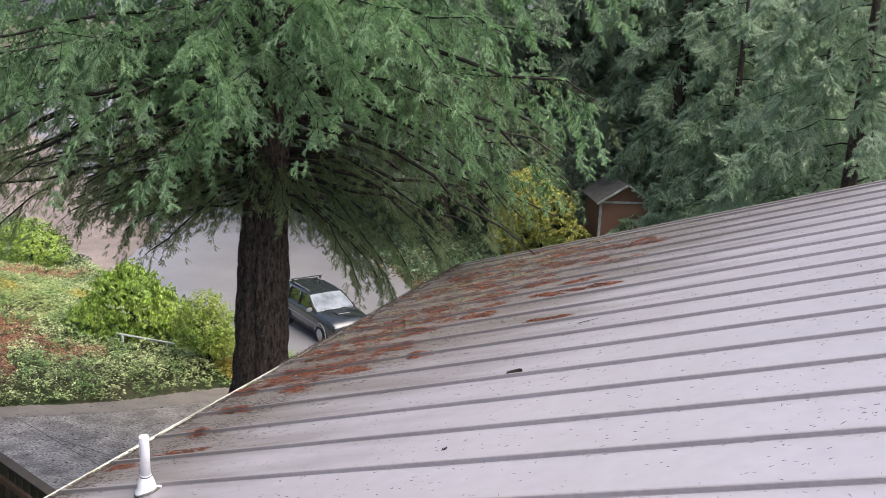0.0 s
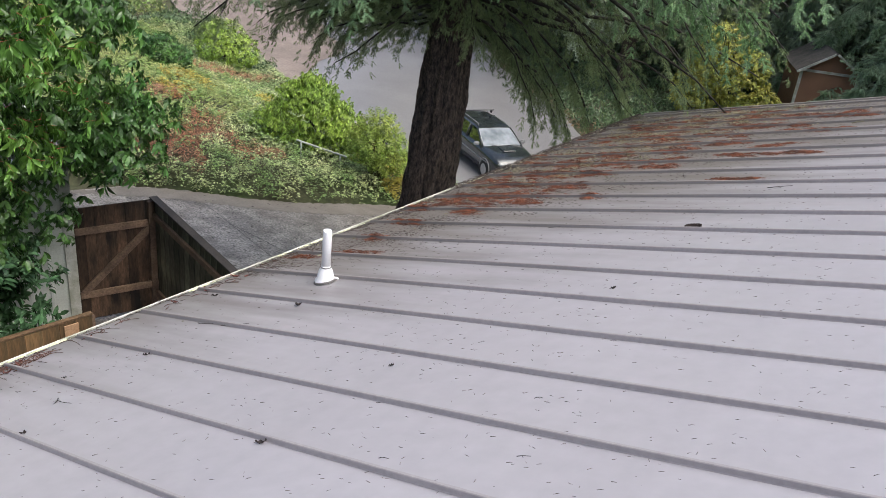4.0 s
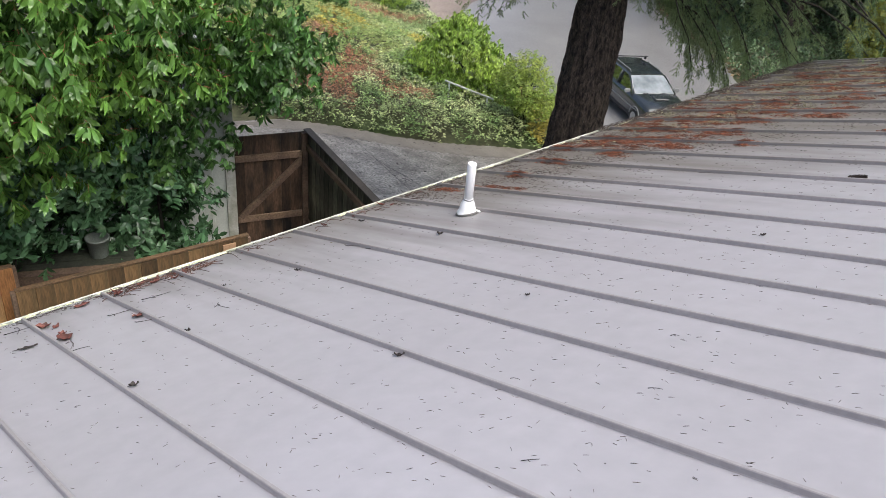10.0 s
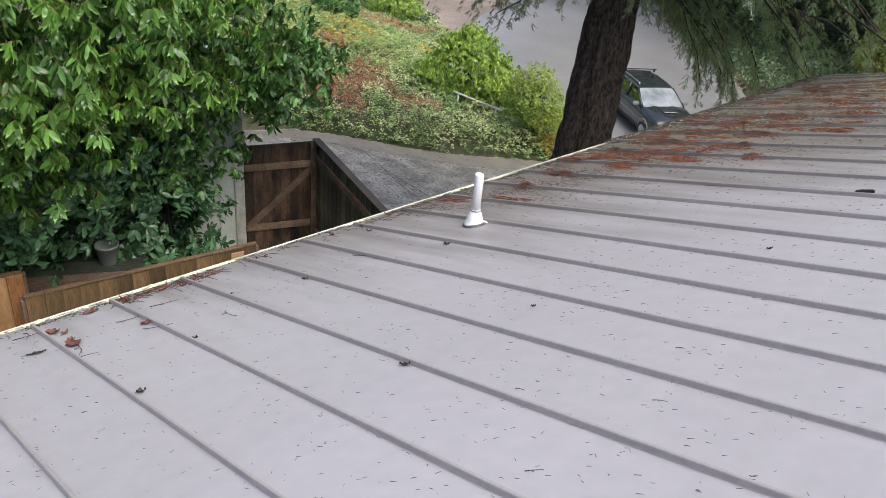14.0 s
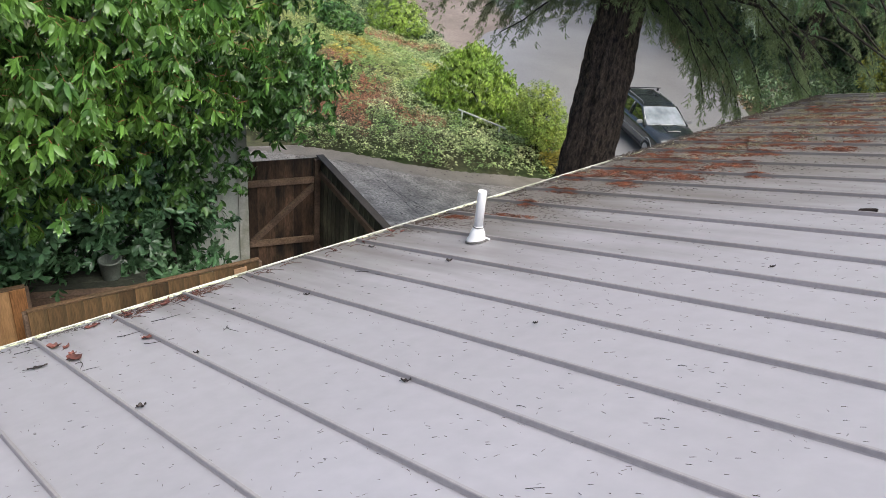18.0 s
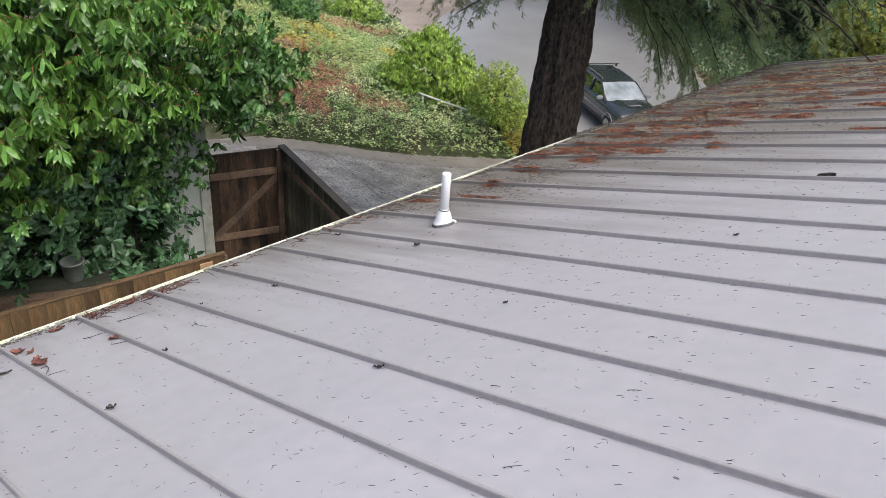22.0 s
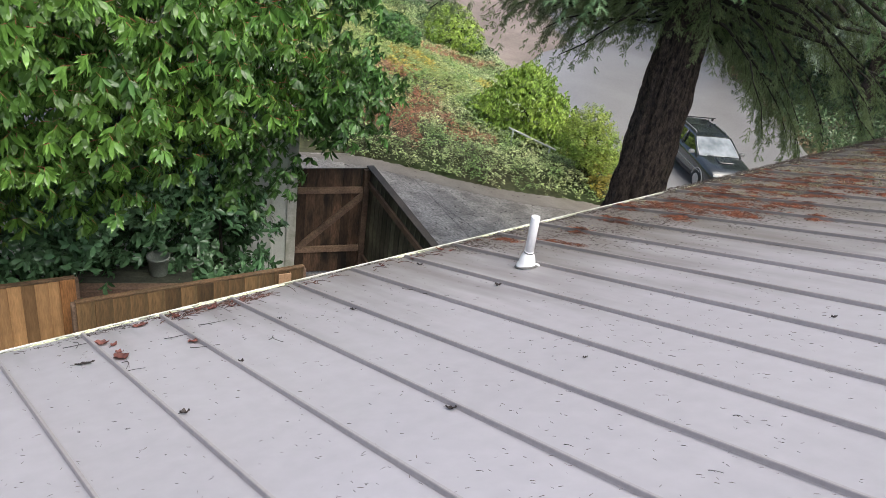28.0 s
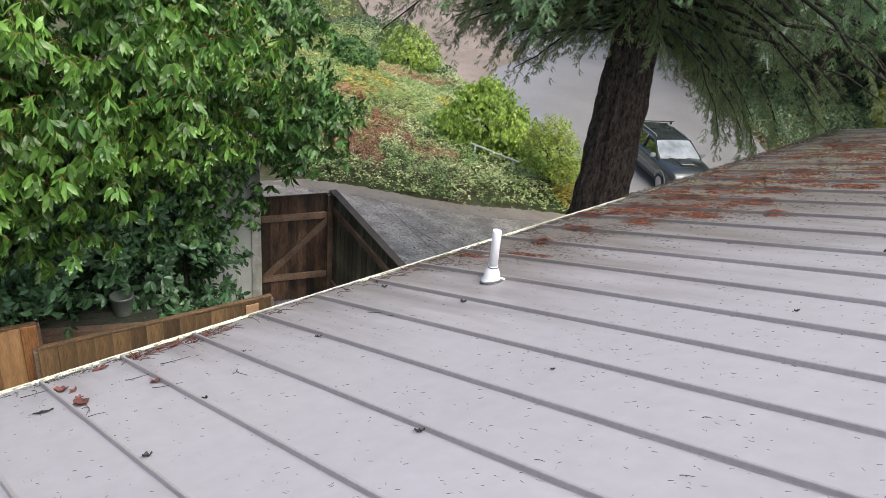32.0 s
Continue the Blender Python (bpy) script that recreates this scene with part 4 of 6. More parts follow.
leafy("holly_shrub", (-5.2, 1.6, 0), [((0.3, 1.1, 1.15), (0.85, 0.95, 1.0)), ((0.3, -0.1, 2.2), (0.8, 1.2, 1.0)), ((0.2, -1.5, 2.0), (0.8, 1.5, 1.3)), ((0.4, 0.35, 2.7), (0.6, 0.9, 0.5))],
      3000, leaf_shape(0.135, 0.058, 0.3, 0.25), 7, M_HOLLY, "dense dark glossy evergreen shrub behind the fence", "shrub", pads=460, pad=0.14, stems=6, stem_r=0.03)

leafy("sparse_evergreen", (-4.95, 2.5, 0), [((0.1, 0.75, 2.15), (0.55, 1.0, 0.65)), ((0.2, -0.1, 2.4), (0.5, 0.8, 0.7)), ((0.35, 0.55, 2.65), (0.4, 0.85, 0.45))], 420, leaf_shape(0.13, 0.055, 0.3, 0.25), 6, M_DARKLEAF, "thin-leaved dark evergreen against the pale wall", "shrub", stems=5, stem_r=0.014, thick=0.8, droop=0.7, umbrella=True)

# shrubs on the bank
def on_ground(x, y):
    return (x, y, gz(x, y))


leafy("lime_shrub", (-11.07, 14.45, gz(-11.07, 14.45) - 0.28), [((0, 0, 1.2), (1.15, 1.05, 1.05)), ((-0.6, -0.45, 0.8), (0.85, 0.8, 0.75)), ((0.5, 0.45, 0.85), (0.85, 0.8, 0.8)), ((-0.35, 0.3, 1.75), (0.55, 0.5, 0.5)), ((0.45, -0.2, 1.7), (0.5, 0.5, 0.45)), ((-0.9, 0.1, 1.1), (0.6, 0.6, 0.6))], 2300, leaf_shape(0.12, 0.036, 0.2, 0.3), 9, M_LIME,
      "round yellow-green leafy shrub on the bank", "shrub", "shrubs on the bank", droop=0.8, umbrella=True, pads=420, pad=0.13)
leafy("light_shrub", (-8.5, 14.2, gz(-8.5, 14.2) - 0.14), [((0, 0, 1.45), (0.7, 0.7, 0.75)), ((0.25, 0.15, 1.05), (0.75, 0.75, 0.6)), ((-0.25, -0.2, 1.2), (0.5, 0.5, 0.5))], 1500, small_leaf(0.065, 0.03), 9, M_LIGHT,
      "loose upright light-green shrub with thin stems", "shrub", "shrubs on the bank", stems=9, stem_r=0.02, thick=0.8)

# leafy groundcover over the bank
def cover(name, n, keep, material, label, height, leaf, leaves=7, category="groundcover"):
    x, y = rng.uniform(-30, -6.5, n * 6), rng.uniform(7.5, 27, n * 6)
    ok = (garden_d(x, y) > 0.02) & keep(x, y)
    x, y = x[ok][:n], y[ok][:n]
    lump = 0.5 + 0.5 * np.sin(1.9 * x + 0.7 * np.sin(1.3 * y)) * np.sin(1.6 * y + 0.9 * np.sin(1.1 * x))
    fine = 0.5 + 0.5 * np.sin(7.3 * x + 2.0 * np.sin(5.1 * y)) * np.sin(6.7 * y + 1.7 * np.sin(4.3 * x))
    h = height * (0.35 + 0.35 * lump + 0.4 * fine) * np.clip(garden_d(x, y) / 0.25, 0.6, 1)
    z = ground_z(x, y) + garden_h(x, y)
    p = np.stack([x, y, z + h * rng.uniform(0.03, 1, len(x)) ** 0.6], 1)
    d = unit(len(x)) * 0.5 + np.array((0, 0, 1.0))
    mats = []
    for k in range(leaves):
        a = rng.uniform(0, 6.28, len(x))
        w = np.stack([np.cos(a), np.sin(a), rng.uniform(-0.3, 0.8, len(x))], 1)
        mats.append(frames_of(p + unit(len(x)) * 0.05, w, d, rng.uniform(0.7, 1.3, len(x))))
    V, F = tiled(*leaf, np.concatenate(mats))
    ob = part(name, np_mesh(name, V, F), material)
    return tagged(ob, label, category, kind="stuff")


def patch(x, y, spots):
    """Whether a place lies in one of some ragged round patches (x, y, radius)."""
    inside = np.zeros(np.shape(x), bool)
    for a, b, r in spots:
        inside |= np.hypot(x - a, y - b) < r * (1 + 0.3 * np.sin(3 * np.arctan2(y - b, x - a) + a) + 0.2 * np.sin(7 * np.arctan2(y - b, x - a)))
    return inside


RUSSET = [(-12.1, 11.7, 0.75), (-12.9, 12.2, 0.5), (-11.4, 9.95, 0.85), (-12.4, 10.3, 0.7), (-10.7, 11.95, 0.42), (-10.5, 12.5, 0.35), (-11.0, 10.4, 0.4), (-12.0, 10.9, 0.5), (-21.9, 19.4, 1.4), (-20.5, 18.6, 0.8), (-21.2, 21.3, 0.7), (-15.0, 12.6, 0.6)]
GOLDEN = [(-15.6, 13.3, 0.6), (-10.6, 17.2, 1.3), (-9.3, 15.6, 0.8), (-8.1, 14.5, 0.45), (-17.5, 15.3, 0.8), (-16.4, 17.2, 0.7)]
plain = lambda x, y: (~patch(x, y, RUSSET) & ~patch(x, y, GOLDEN)) | (np.sin(9.1 * x + 2 * np.sin(5.7 * y)) * np.sin(8.3 * y) > 0.55)
cover("groundcover", 27000, lambda x, y: plain(x, y) & (garden_d(x, y) < 5), M_COVER, "low variegated green groundcover on the bank", 0.5, small_leaf(0.064, 0.036))
cover("pale_groundcover", 15000, lambda x, y: plain(x, y) & (garden_d(x, y) > 3.6), M_SHRUB, "yellowish-green groundcover higher on the bank", 0.55, small_leaf(0.085, 0.045))
cover("russet_groundcover", 9000, lambda x, y: patch(x, y, RUSSET) & (garden_d(x, y) > 0.4), M_RUSSET, "patches of russet-brown dying groundcover", 0.45, small_leaf(0.13, 0.017))
cover("golden_groundcover", 9000, lambda x, y: patch(x, y, GOLDEN), M_GOLDCOVER, "patches of yellow autumn groundcover", 0.45, small_leaf(0.10, 0.05))

# ---- woods beyond the road ----
far_limbs = []
for k in range(46):
    z = 3.2 + 12.5 * (k / 45)
    far_limbs.append((z, 2.39996 * k + rng.uniform(-0.4, 0.4), (4.4 - 0.2 * z) * rng.uniform(0.8, 1.15), 0.05, rng.uniform(0.2, 0.4), 1.9))
spots = [(-27, 40.5), (-21, 39), (-16, 40), (-12.5, 37.5), (-9.5, 43), (-6.2, 45), (-1.5, 46), (2.5, 43), (5.5, 38), (8.5, 42), (12, 37), (0.8, 52), (-18, 48), (7, 52), (3.5, 49), (-3.5, 50), (15, 46), (-5, 55), (-46, 30)]
first = None
for x, y in spots:
    at = Matrix.Translation((x, y, float(ground_z(x, y)) - 0.2)) @ Matrix.Rotation(rng.uniform(0, 6), 4, "Z") @ Matrix.Scale(rng.uniform(1.05, 1.5), 4)
    if first is None:
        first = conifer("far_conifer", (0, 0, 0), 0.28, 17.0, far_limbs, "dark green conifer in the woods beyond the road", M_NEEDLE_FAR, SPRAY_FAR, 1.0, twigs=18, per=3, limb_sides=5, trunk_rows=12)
        first.matrix_basis = at
    else:
        copy = copy_thing(first, at)
        copy.scale = at.to_scale()

mid_limbs = []
for k in range(52):
    z = 2.2 + 11 * (k / 51) ** 1.2
    mid_limbs.append((z, 2.39996 * k, (4.6 - 0.2 * z) * rng.uniform(0.8, 1.15), 0.04, rng.uniform(0.3, 0.5), 1.0))
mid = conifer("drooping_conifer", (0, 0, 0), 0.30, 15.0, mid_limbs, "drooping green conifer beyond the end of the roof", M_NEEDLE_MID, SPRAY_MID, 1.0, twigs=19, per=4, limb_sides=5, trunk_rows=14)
mid.matrix_basis = Matrix.Translation((5.4, 20.5, float(ground_z(5.4, 20.5)) - 0.2))
for x, y, turn, scale in ((11.5, 19.0, 2.0, 1.0), (4.7, 26.5, 4.0, 1.0), (9.5, 29.5, 1.0, 1.1), (-1.6, 41.0, 2.7, 1.35), (1.7, 33.0, 5.1, 0.95), (-4.6, 43.5, 0.6, 1.3)):
    copy = copy_thing(mid, Matrix.Translation((x, y, float(ground_z(x, y)) - 0.2)) @ Matrix.Rotation(turn, 4, "Z"))
    copy.scale = (scale, scale, scale)

leafy("golden_shrub", on_ground(-6.2, 35.2), [((-1.0, 0, 3.0), (1.4, 1.3, 1.6)), ((0.1, 0.2, 2.2), (1.3, 1.1, 1.5)), ((1.2, 0.1, 1.2), (1.0, 0.9, 1.0)), ((-1.5, 0, 1.4), (1.4, 1.0, 1.2))], 1500, small_leaf(0.16, 0.075), 8, M_GOLD, "yellow-green autumn shrub beside the shed", "shrub")
for x, y, s, m_, lab in ((-19.9, 16.0, 0.7, M_DARKLEAF, "dark-leaved round shrub at the top of the bank"), (-23.6, 21.6, 1.15, M_LIME, "tall yellow-green shrub beside the road"), (-26.5, 17.5, 1.3, M_IVY, "dark shrub at the top of the bank")):
    leafy("bank_shrub", on_ground(x, y), [((0, 0, 0.9 * s), (1.1 * s, 1.0 * s, 0.95 * s)), ((0.5 * s, 0.3, 0.7 * s), (0.8 * s, 0.8 * s, 0.7 * s))], 700, leaf_shape(0.13, 0.05), 7, m_, lab, "shrub", "shrubs on the bank")


def ivy(name, n, x0, x1, y0, y1, keep, material, label, size, height):
    x, y = rng.uniform(x0, x1, n * 3), rng.uniform(y0, y1, n * 3)
    ok = keep(x, y)
    x, y = x[ok][:n], y[ok][:n]
    p = np.stack([x, y, ground_z(x, y) + garden_h(x, y) + rng.uniform(0, height, len(x)) * (0.6 + 0.4 * np.sin(x * 1.7) * np.sin(y * 1.3))], 1)
    mats = [frames_of(p + unit(len(x)) * 0.12, unit(len(x)) + np.array((0, 0, 0.3)), unit(len(x)) + np.array((0, 0, 0.8)), rng.uniform(0.7, 1.3, len(x))) for k in range(6)]
    V, F = tiled(*small_leaf(size, size * 0.6), np.concatenate(mats))
    return tagged(part(name, np_mesh(name, V, F), material), label, "undergrowth", kind="stuff")


ivy("ivy_bank", 26000, -32, 14, 22, 50, lambda x, y: road_d(x, y) < -0.2, M_IVY, "dark ivy and undergrowth below the far trees", 0.14, 0.6)
ivy("dry_grass", 2600, -22, 4, 18, 42, lambda x, y: (road_d(x, y) < 0.12) & (road_d(x, y) > -0.75 - 0.35 * np.sin(1.1 * x)), M_DRY, "dry tan grass along the edge of the road", 0.16, 0.22)
ivy("brush", 5000, -60, -20, 8, 40, lambda x, y: (road_d(x, y) < -2.2) & (garden_d(x, y) < -0.3) & (y < 36) , M_SHRUB, "tangled low brush beyond the bank", 0.2, 0.8)

bloom = thing("flower_head", Matrix.Translation((-12.85, 10.95, gz(-12.85, 10.95) + 0.45)), "small white flower head among the groundcover", "flower")
q = unit(70)
V, F = tiled(*small_leaf(0.035, 0.03), frames_of(q * 0.045, q + 0.3 * unit(70), unit(70), 1.0))
part("petal_mass", np_mesh("petal_mass", V, F), M_PETAL, bloom)
part("stem", tube([(0, 0, -0.46), (0.01, 0, -0.2), (0, 0, 0)], 0.006, 5), M_TWIG, bloom)

for x, y, s in ((-8.8, 40.6, 0.9), (-5.2, 41.4, 1.0), (-1.6, 41.0, 1.05), (1.6, 40.2, 1.1), (4.6, 39.6, 1.0), (7.4, 37.0, 0.9)):
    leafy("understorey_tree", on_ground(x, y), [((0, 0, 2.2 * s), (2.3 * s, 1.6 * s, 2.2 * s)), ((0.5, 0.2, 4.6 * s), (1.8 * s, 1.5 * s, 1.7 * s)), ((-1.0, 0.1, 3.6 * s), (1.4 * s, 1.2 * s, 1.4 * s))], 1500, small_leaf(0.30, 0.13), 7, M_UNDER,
          "dull green small-leaved tree below the far conifers", "tree", "understorey trees", stems=4, stem_r=0.05, thick=0.5, droop=0.6)

# ---- fences and gate ----
def plank_fence(name, a, b, top, label, board=0.17, thick=0.02, material=None, cap=0.055, seed=1, low=None, cap_material=None):
    """A close-boarded fence from a to b, with posts, rails and a cap; a and b in plan, low: the ground's height."""
    a, b = Vector((*a, 0)), Vector((*b, 0))
    length = (b - a).length
    yaw = math.atan2(b.y - a.y, b.x - a.x)
    low = low if low is not None else gz(a.x, a.y)
    f = thing(name, Matrix.Translation((a.x, a.y, low)) @ Matrix.Rotation(yaw, 4, "Z"), label, "fence", "yard fences")
    h = top - low
    n = max(1, round(length / board))
    w = length / n
    me = bpy.data.meshes.new("board")
    bm = box(w + 0.002, thick, h - 0.03, (0, 0, (h - 0.03) / 2), 0.004)
    bm.to_mesh(me)
    bm.free()
    me.materials.append(material or M_CEDAR)
    r = random.Random(seed)
    for k in range(n):
        part("board", me, None, f, m=pose((k + 0.5) * w, r.uniform(-0.003, 0.003), r.uniform(-0.01, 0.0), 0, r.uniform(-0.1, 0.1), 0))
    for z in (0.3, h - 0.28):
        part("rail", box(length, 0.04, 0.09, (length / 2, 0.032, z), 0.004), M_CEDAR_RAIL, f)
    for x in (0, length):
        part("post", box(0.09, 0.09, h - 0.06, (x, 0.06, h / 2 - 0.03), 0.006), M_CEDAR_RAIL, f)
    if cap:
        part("cap", box(length + 0.02, cap, 0.025, (length / 2, 0.012, h - 0.014), 0.004), cap_material or M_CAP, f, "flat cap board")
    return f


old_fence = plank_fence("board_fence", (-3.22, 0.72), (-2.93, 3.12), 1.80, "warm brown cedar board fence with a flat cap", seed=2)
part("patch_board", box(0.15, 0.015, 0.16, (2.19, -0.02, 1.80 - gz(-3.22, 0.72) - 0.14), 0.003), M_PALEWOOD, old_fence, "pale new patch board")
new_fence = plank_fence("board_fence", (-3.95, -1.4), (-3.60, 0.81), 1.86, "lighter new cedar board fence section with a corner post", material=M_CEDAR_NEW, seed=3, board=0.125)
part("corner_post", box(0.15, 0.03, 1.84, (2.17, -0.022, 0.92), 0.006), M_CEDAR_POST, new_fence, "orange-brown corner board")
plank_fence("driveway_fence", (0.35, 4.08), (-5.10, 5.42), 1.83, "dark mossy board fence with a dark cap beside the driveway", material=M_CEDAR_MOSS, seed=4, low=0.0, cap_material=M_CAP_DARK, cap=0.11)

gate = thing("gate", Matrix.Translation((-5.10, 5.42, 0)) @ Matrix.Rotation(math.atan2(-1.02, -0.36), 4, "Z"), "dark stained plank gate with a Z brace, closed", "gate")
gw, gh = 1.08, 1.74
for k in range(8):
    part("board", box(gw / 8 - 0.001, 0.02, gh, ((k + 0.5) * gw / 8, -0.02, gh / 2 + 0.04), 0.003), M_CEDAR_DARK, gate)
for z in (0.45, gh - 0.30):
    part("rail", box(gw, 0.04, 0.10, (gw / 2, 0.012, z), 0.004), M_CEDAR_RAIL, gate)
dz = gh - 0.30 - 0.45
part("brace", box(math.hypot(gw, dz) - 0.12, 0.04, 0.10, m=Matrix.Translation((gw / 2, 0.013, 0.45 + dz / 2)) @ Matrix.Rotation(math.atan2(dz, gw), 4, "Y"), bevel=0.004), M_CEDAR_RAIL, gate, "diagonal brace")

# ---- the outbuilding behind the shrubs ----
hut = thing("outbuilding", Matrix.Translation((-5.46, 4.40, 0)) @ Matrix.Rotation(math.atan2(-0.943, -0.333), 4, "Z"), "pale grey-green outbuilding with vertical siding behind the shrubs", "outbuilding")
part("wall", box(6.0, 0.15, 2.5, (3.0, -0.10, 1.25)), M_WALL, hut)
part("side_wall", box(0.15, 3.0, 2.5, (0.076, -1.68, 1.25)), M_WALL, hut)
for k in range(15):
    part("batten", box(0.045, 0.02, 2.45, (0.35 + 0.4 * k, -0.013, 1.225), 0.003), M_WALL, hut)
part("corner_trim", box(0.14, 0.03, 2.46, (0.07, -0.008, 1.23), 0.003), M_TRIM, hut, "pale corner board")
part("roof", box(6.3, 3.1, 0.05, (3.1, -1.66, 2.44), 0.004), M_SHINGLE, hut)
part("fascia", box(6.3, 0.03, 0.09, (3.1, 0.0, 2.41), 0.003), M_WALL, hut, "grey fascia board")

HUT = Matrix.Translation((-5.46, 4.40, 0)) @ Matrix.Rotation(math.atan2(-0.943, -0.333), 4, "Z")
ends_ = [HUT.inverted() @ Vector(p) for p in ((-5.30, 4.24, 2.46), (-4.98, 4.90, 2.66))]
run = ends_[1] - ends_[0]
part("rake_board", box(run.length, 0.035, 0.10, m=Matrix.Translation((ends_[0] + ends_[1]) / 2) @ run.to_track_quat("X", "Z").to_matrix().to_4x4(), bevel=0.004), M_GREYBOARD, hut, "weathered grey rake board")

# ---- shed far down the road ----
shed = thing("garden_shed", Matrix.Translation((-2.9, 36.6, float(ground_z(-2.9, 36.6)))) @ Matrix.Rotation(radians(26), 4, "Z"), "small brown gabled shed with pale trim", "shed")
sw, sd, sh, rise = 2.35, 3.0, 3.15, 0.78
bm = bmesh.new()
pts = [(-sw / 2, -1), (sw / 2, -1), (sw / 2, sh), (0, sh + rise), (-sw / 2, sh)]
rings = [[bm.verts.new((x, y, z)) for x, z in pts] for y in (0, sd)]
bm.faces.new(rings[0]), bm.faces.new(rings[1][::-1])
for k in range(5):
    bm.faces.new((rings[0][k], rings[1][k], rings[1][(k + 1) % 5], rings[0][(k + 1) % 5]))
bmesh.ops.recalc_face_normals(bm, faces=bm.faces[:])
part("wall", bm, M_SHED, shed)
ang = math.atan2(rise, sw / 2)
for s in (-1, 1):
    part("roof", box(math.hypot(sw / 2, rise) + 0.2, sd + 0.5, 0.06, m=Matrix.Translation((s * (sw / 4 + 0.12), sd / 2, sh + rise / 2 - 0.02)) @ Matrix.Rotation(s * ang, 4, "Y")), M_SHINGLE, shed)
    part("fascia", box(math.hypot(sw / 2, rise) + 0.2, 0.04, 0.09, m=Matrix.Translation((s * (sw / 4 + 0.12), -0.27, sh + rise / 2 - 0.03)) @ Matrix.Rotation(s * ang, 4, "Y")), M_TRIM, shed)
    part("corner_trim", box(0.12, 0.06, sh + 0.9, (s * (sw / 2 - 0.03), -0.02, (sh - 0.9) / 2)), M_TRIM, shed)
part("band", box(sw, 0.05, 0.10, (0, -0.02, sh - 0.02)), M_TRIM, shed)

# ---- parked car ----
M_CARPAINT = mat("dark_green_car_paint", (0.030, 0.036, 0.038), 0.12, metal=0.2, tint=(0.018, 0.022, 0.024), scale=2, amount=0.4, grain=30, grain_amount=0.05, bump=0, coat=1.0, film=0.2)
M_CARTRIM = mat("silver_lower_trim", (0.42, 0.42, 0.42), 0.35, metal=0.4, scale=3, amount=0.3, grain_amount=0.05, bump=0)
M_GLASS = mat("car_glass", (0.012, 0.015, 0.016), 0.04, scale=2, amount=0.2, grain_amount=0.0, bump=0, coat=1.0, spec=0.9)
# Pale tone in this glass colour imitates the sky mirrored in the windshield.
M_SCREEN = mat("sky_toned_windshield", (0.30, 0.325, 0.34), 0.06, tint=(0.10, 0.12, 0.13), scale=1.8, amount=0.9, grain_amount=0.03, bump=0, coat=1.0)
M_TYRE = mat("tyre_rubber", (0.02, 0.02, 0.02), 0.85, bump=0.2)
M_RIM = mat("alloy_rim", (0.5, 0.5, 0.5), 0.35, metal=0.8, bump=0)
M_BLACK = mat("black_plastic", (0.025, 0.025, 0.027), 0.6, bump=0.1)
M_LAMP = mat("headlight_lens", (0.7, 0.72, 0.72), 0.1, bump=0, coat=1.0)


def loft(sections, close=True):
    """A skin through rings of equal length."""
    bm = bmesh.new()
    rings = [[bm.verts.new(p) for p in ring] for ring in sections]
    n = len(rings[0])
    for a, b in zip(rings, rings[1:]):
        for k in range(n):
            bm.faces.new((a[k], a[(k + 1) % n], b[(k + 1) % n], b[k]))
    if close:
        bm.faces.new(rings[0][::-1])
        bm.faces.new(rings[-1])
    bmesh.ops.recalc_face_normals(bm, faces=bm.faces[:])
    return bm


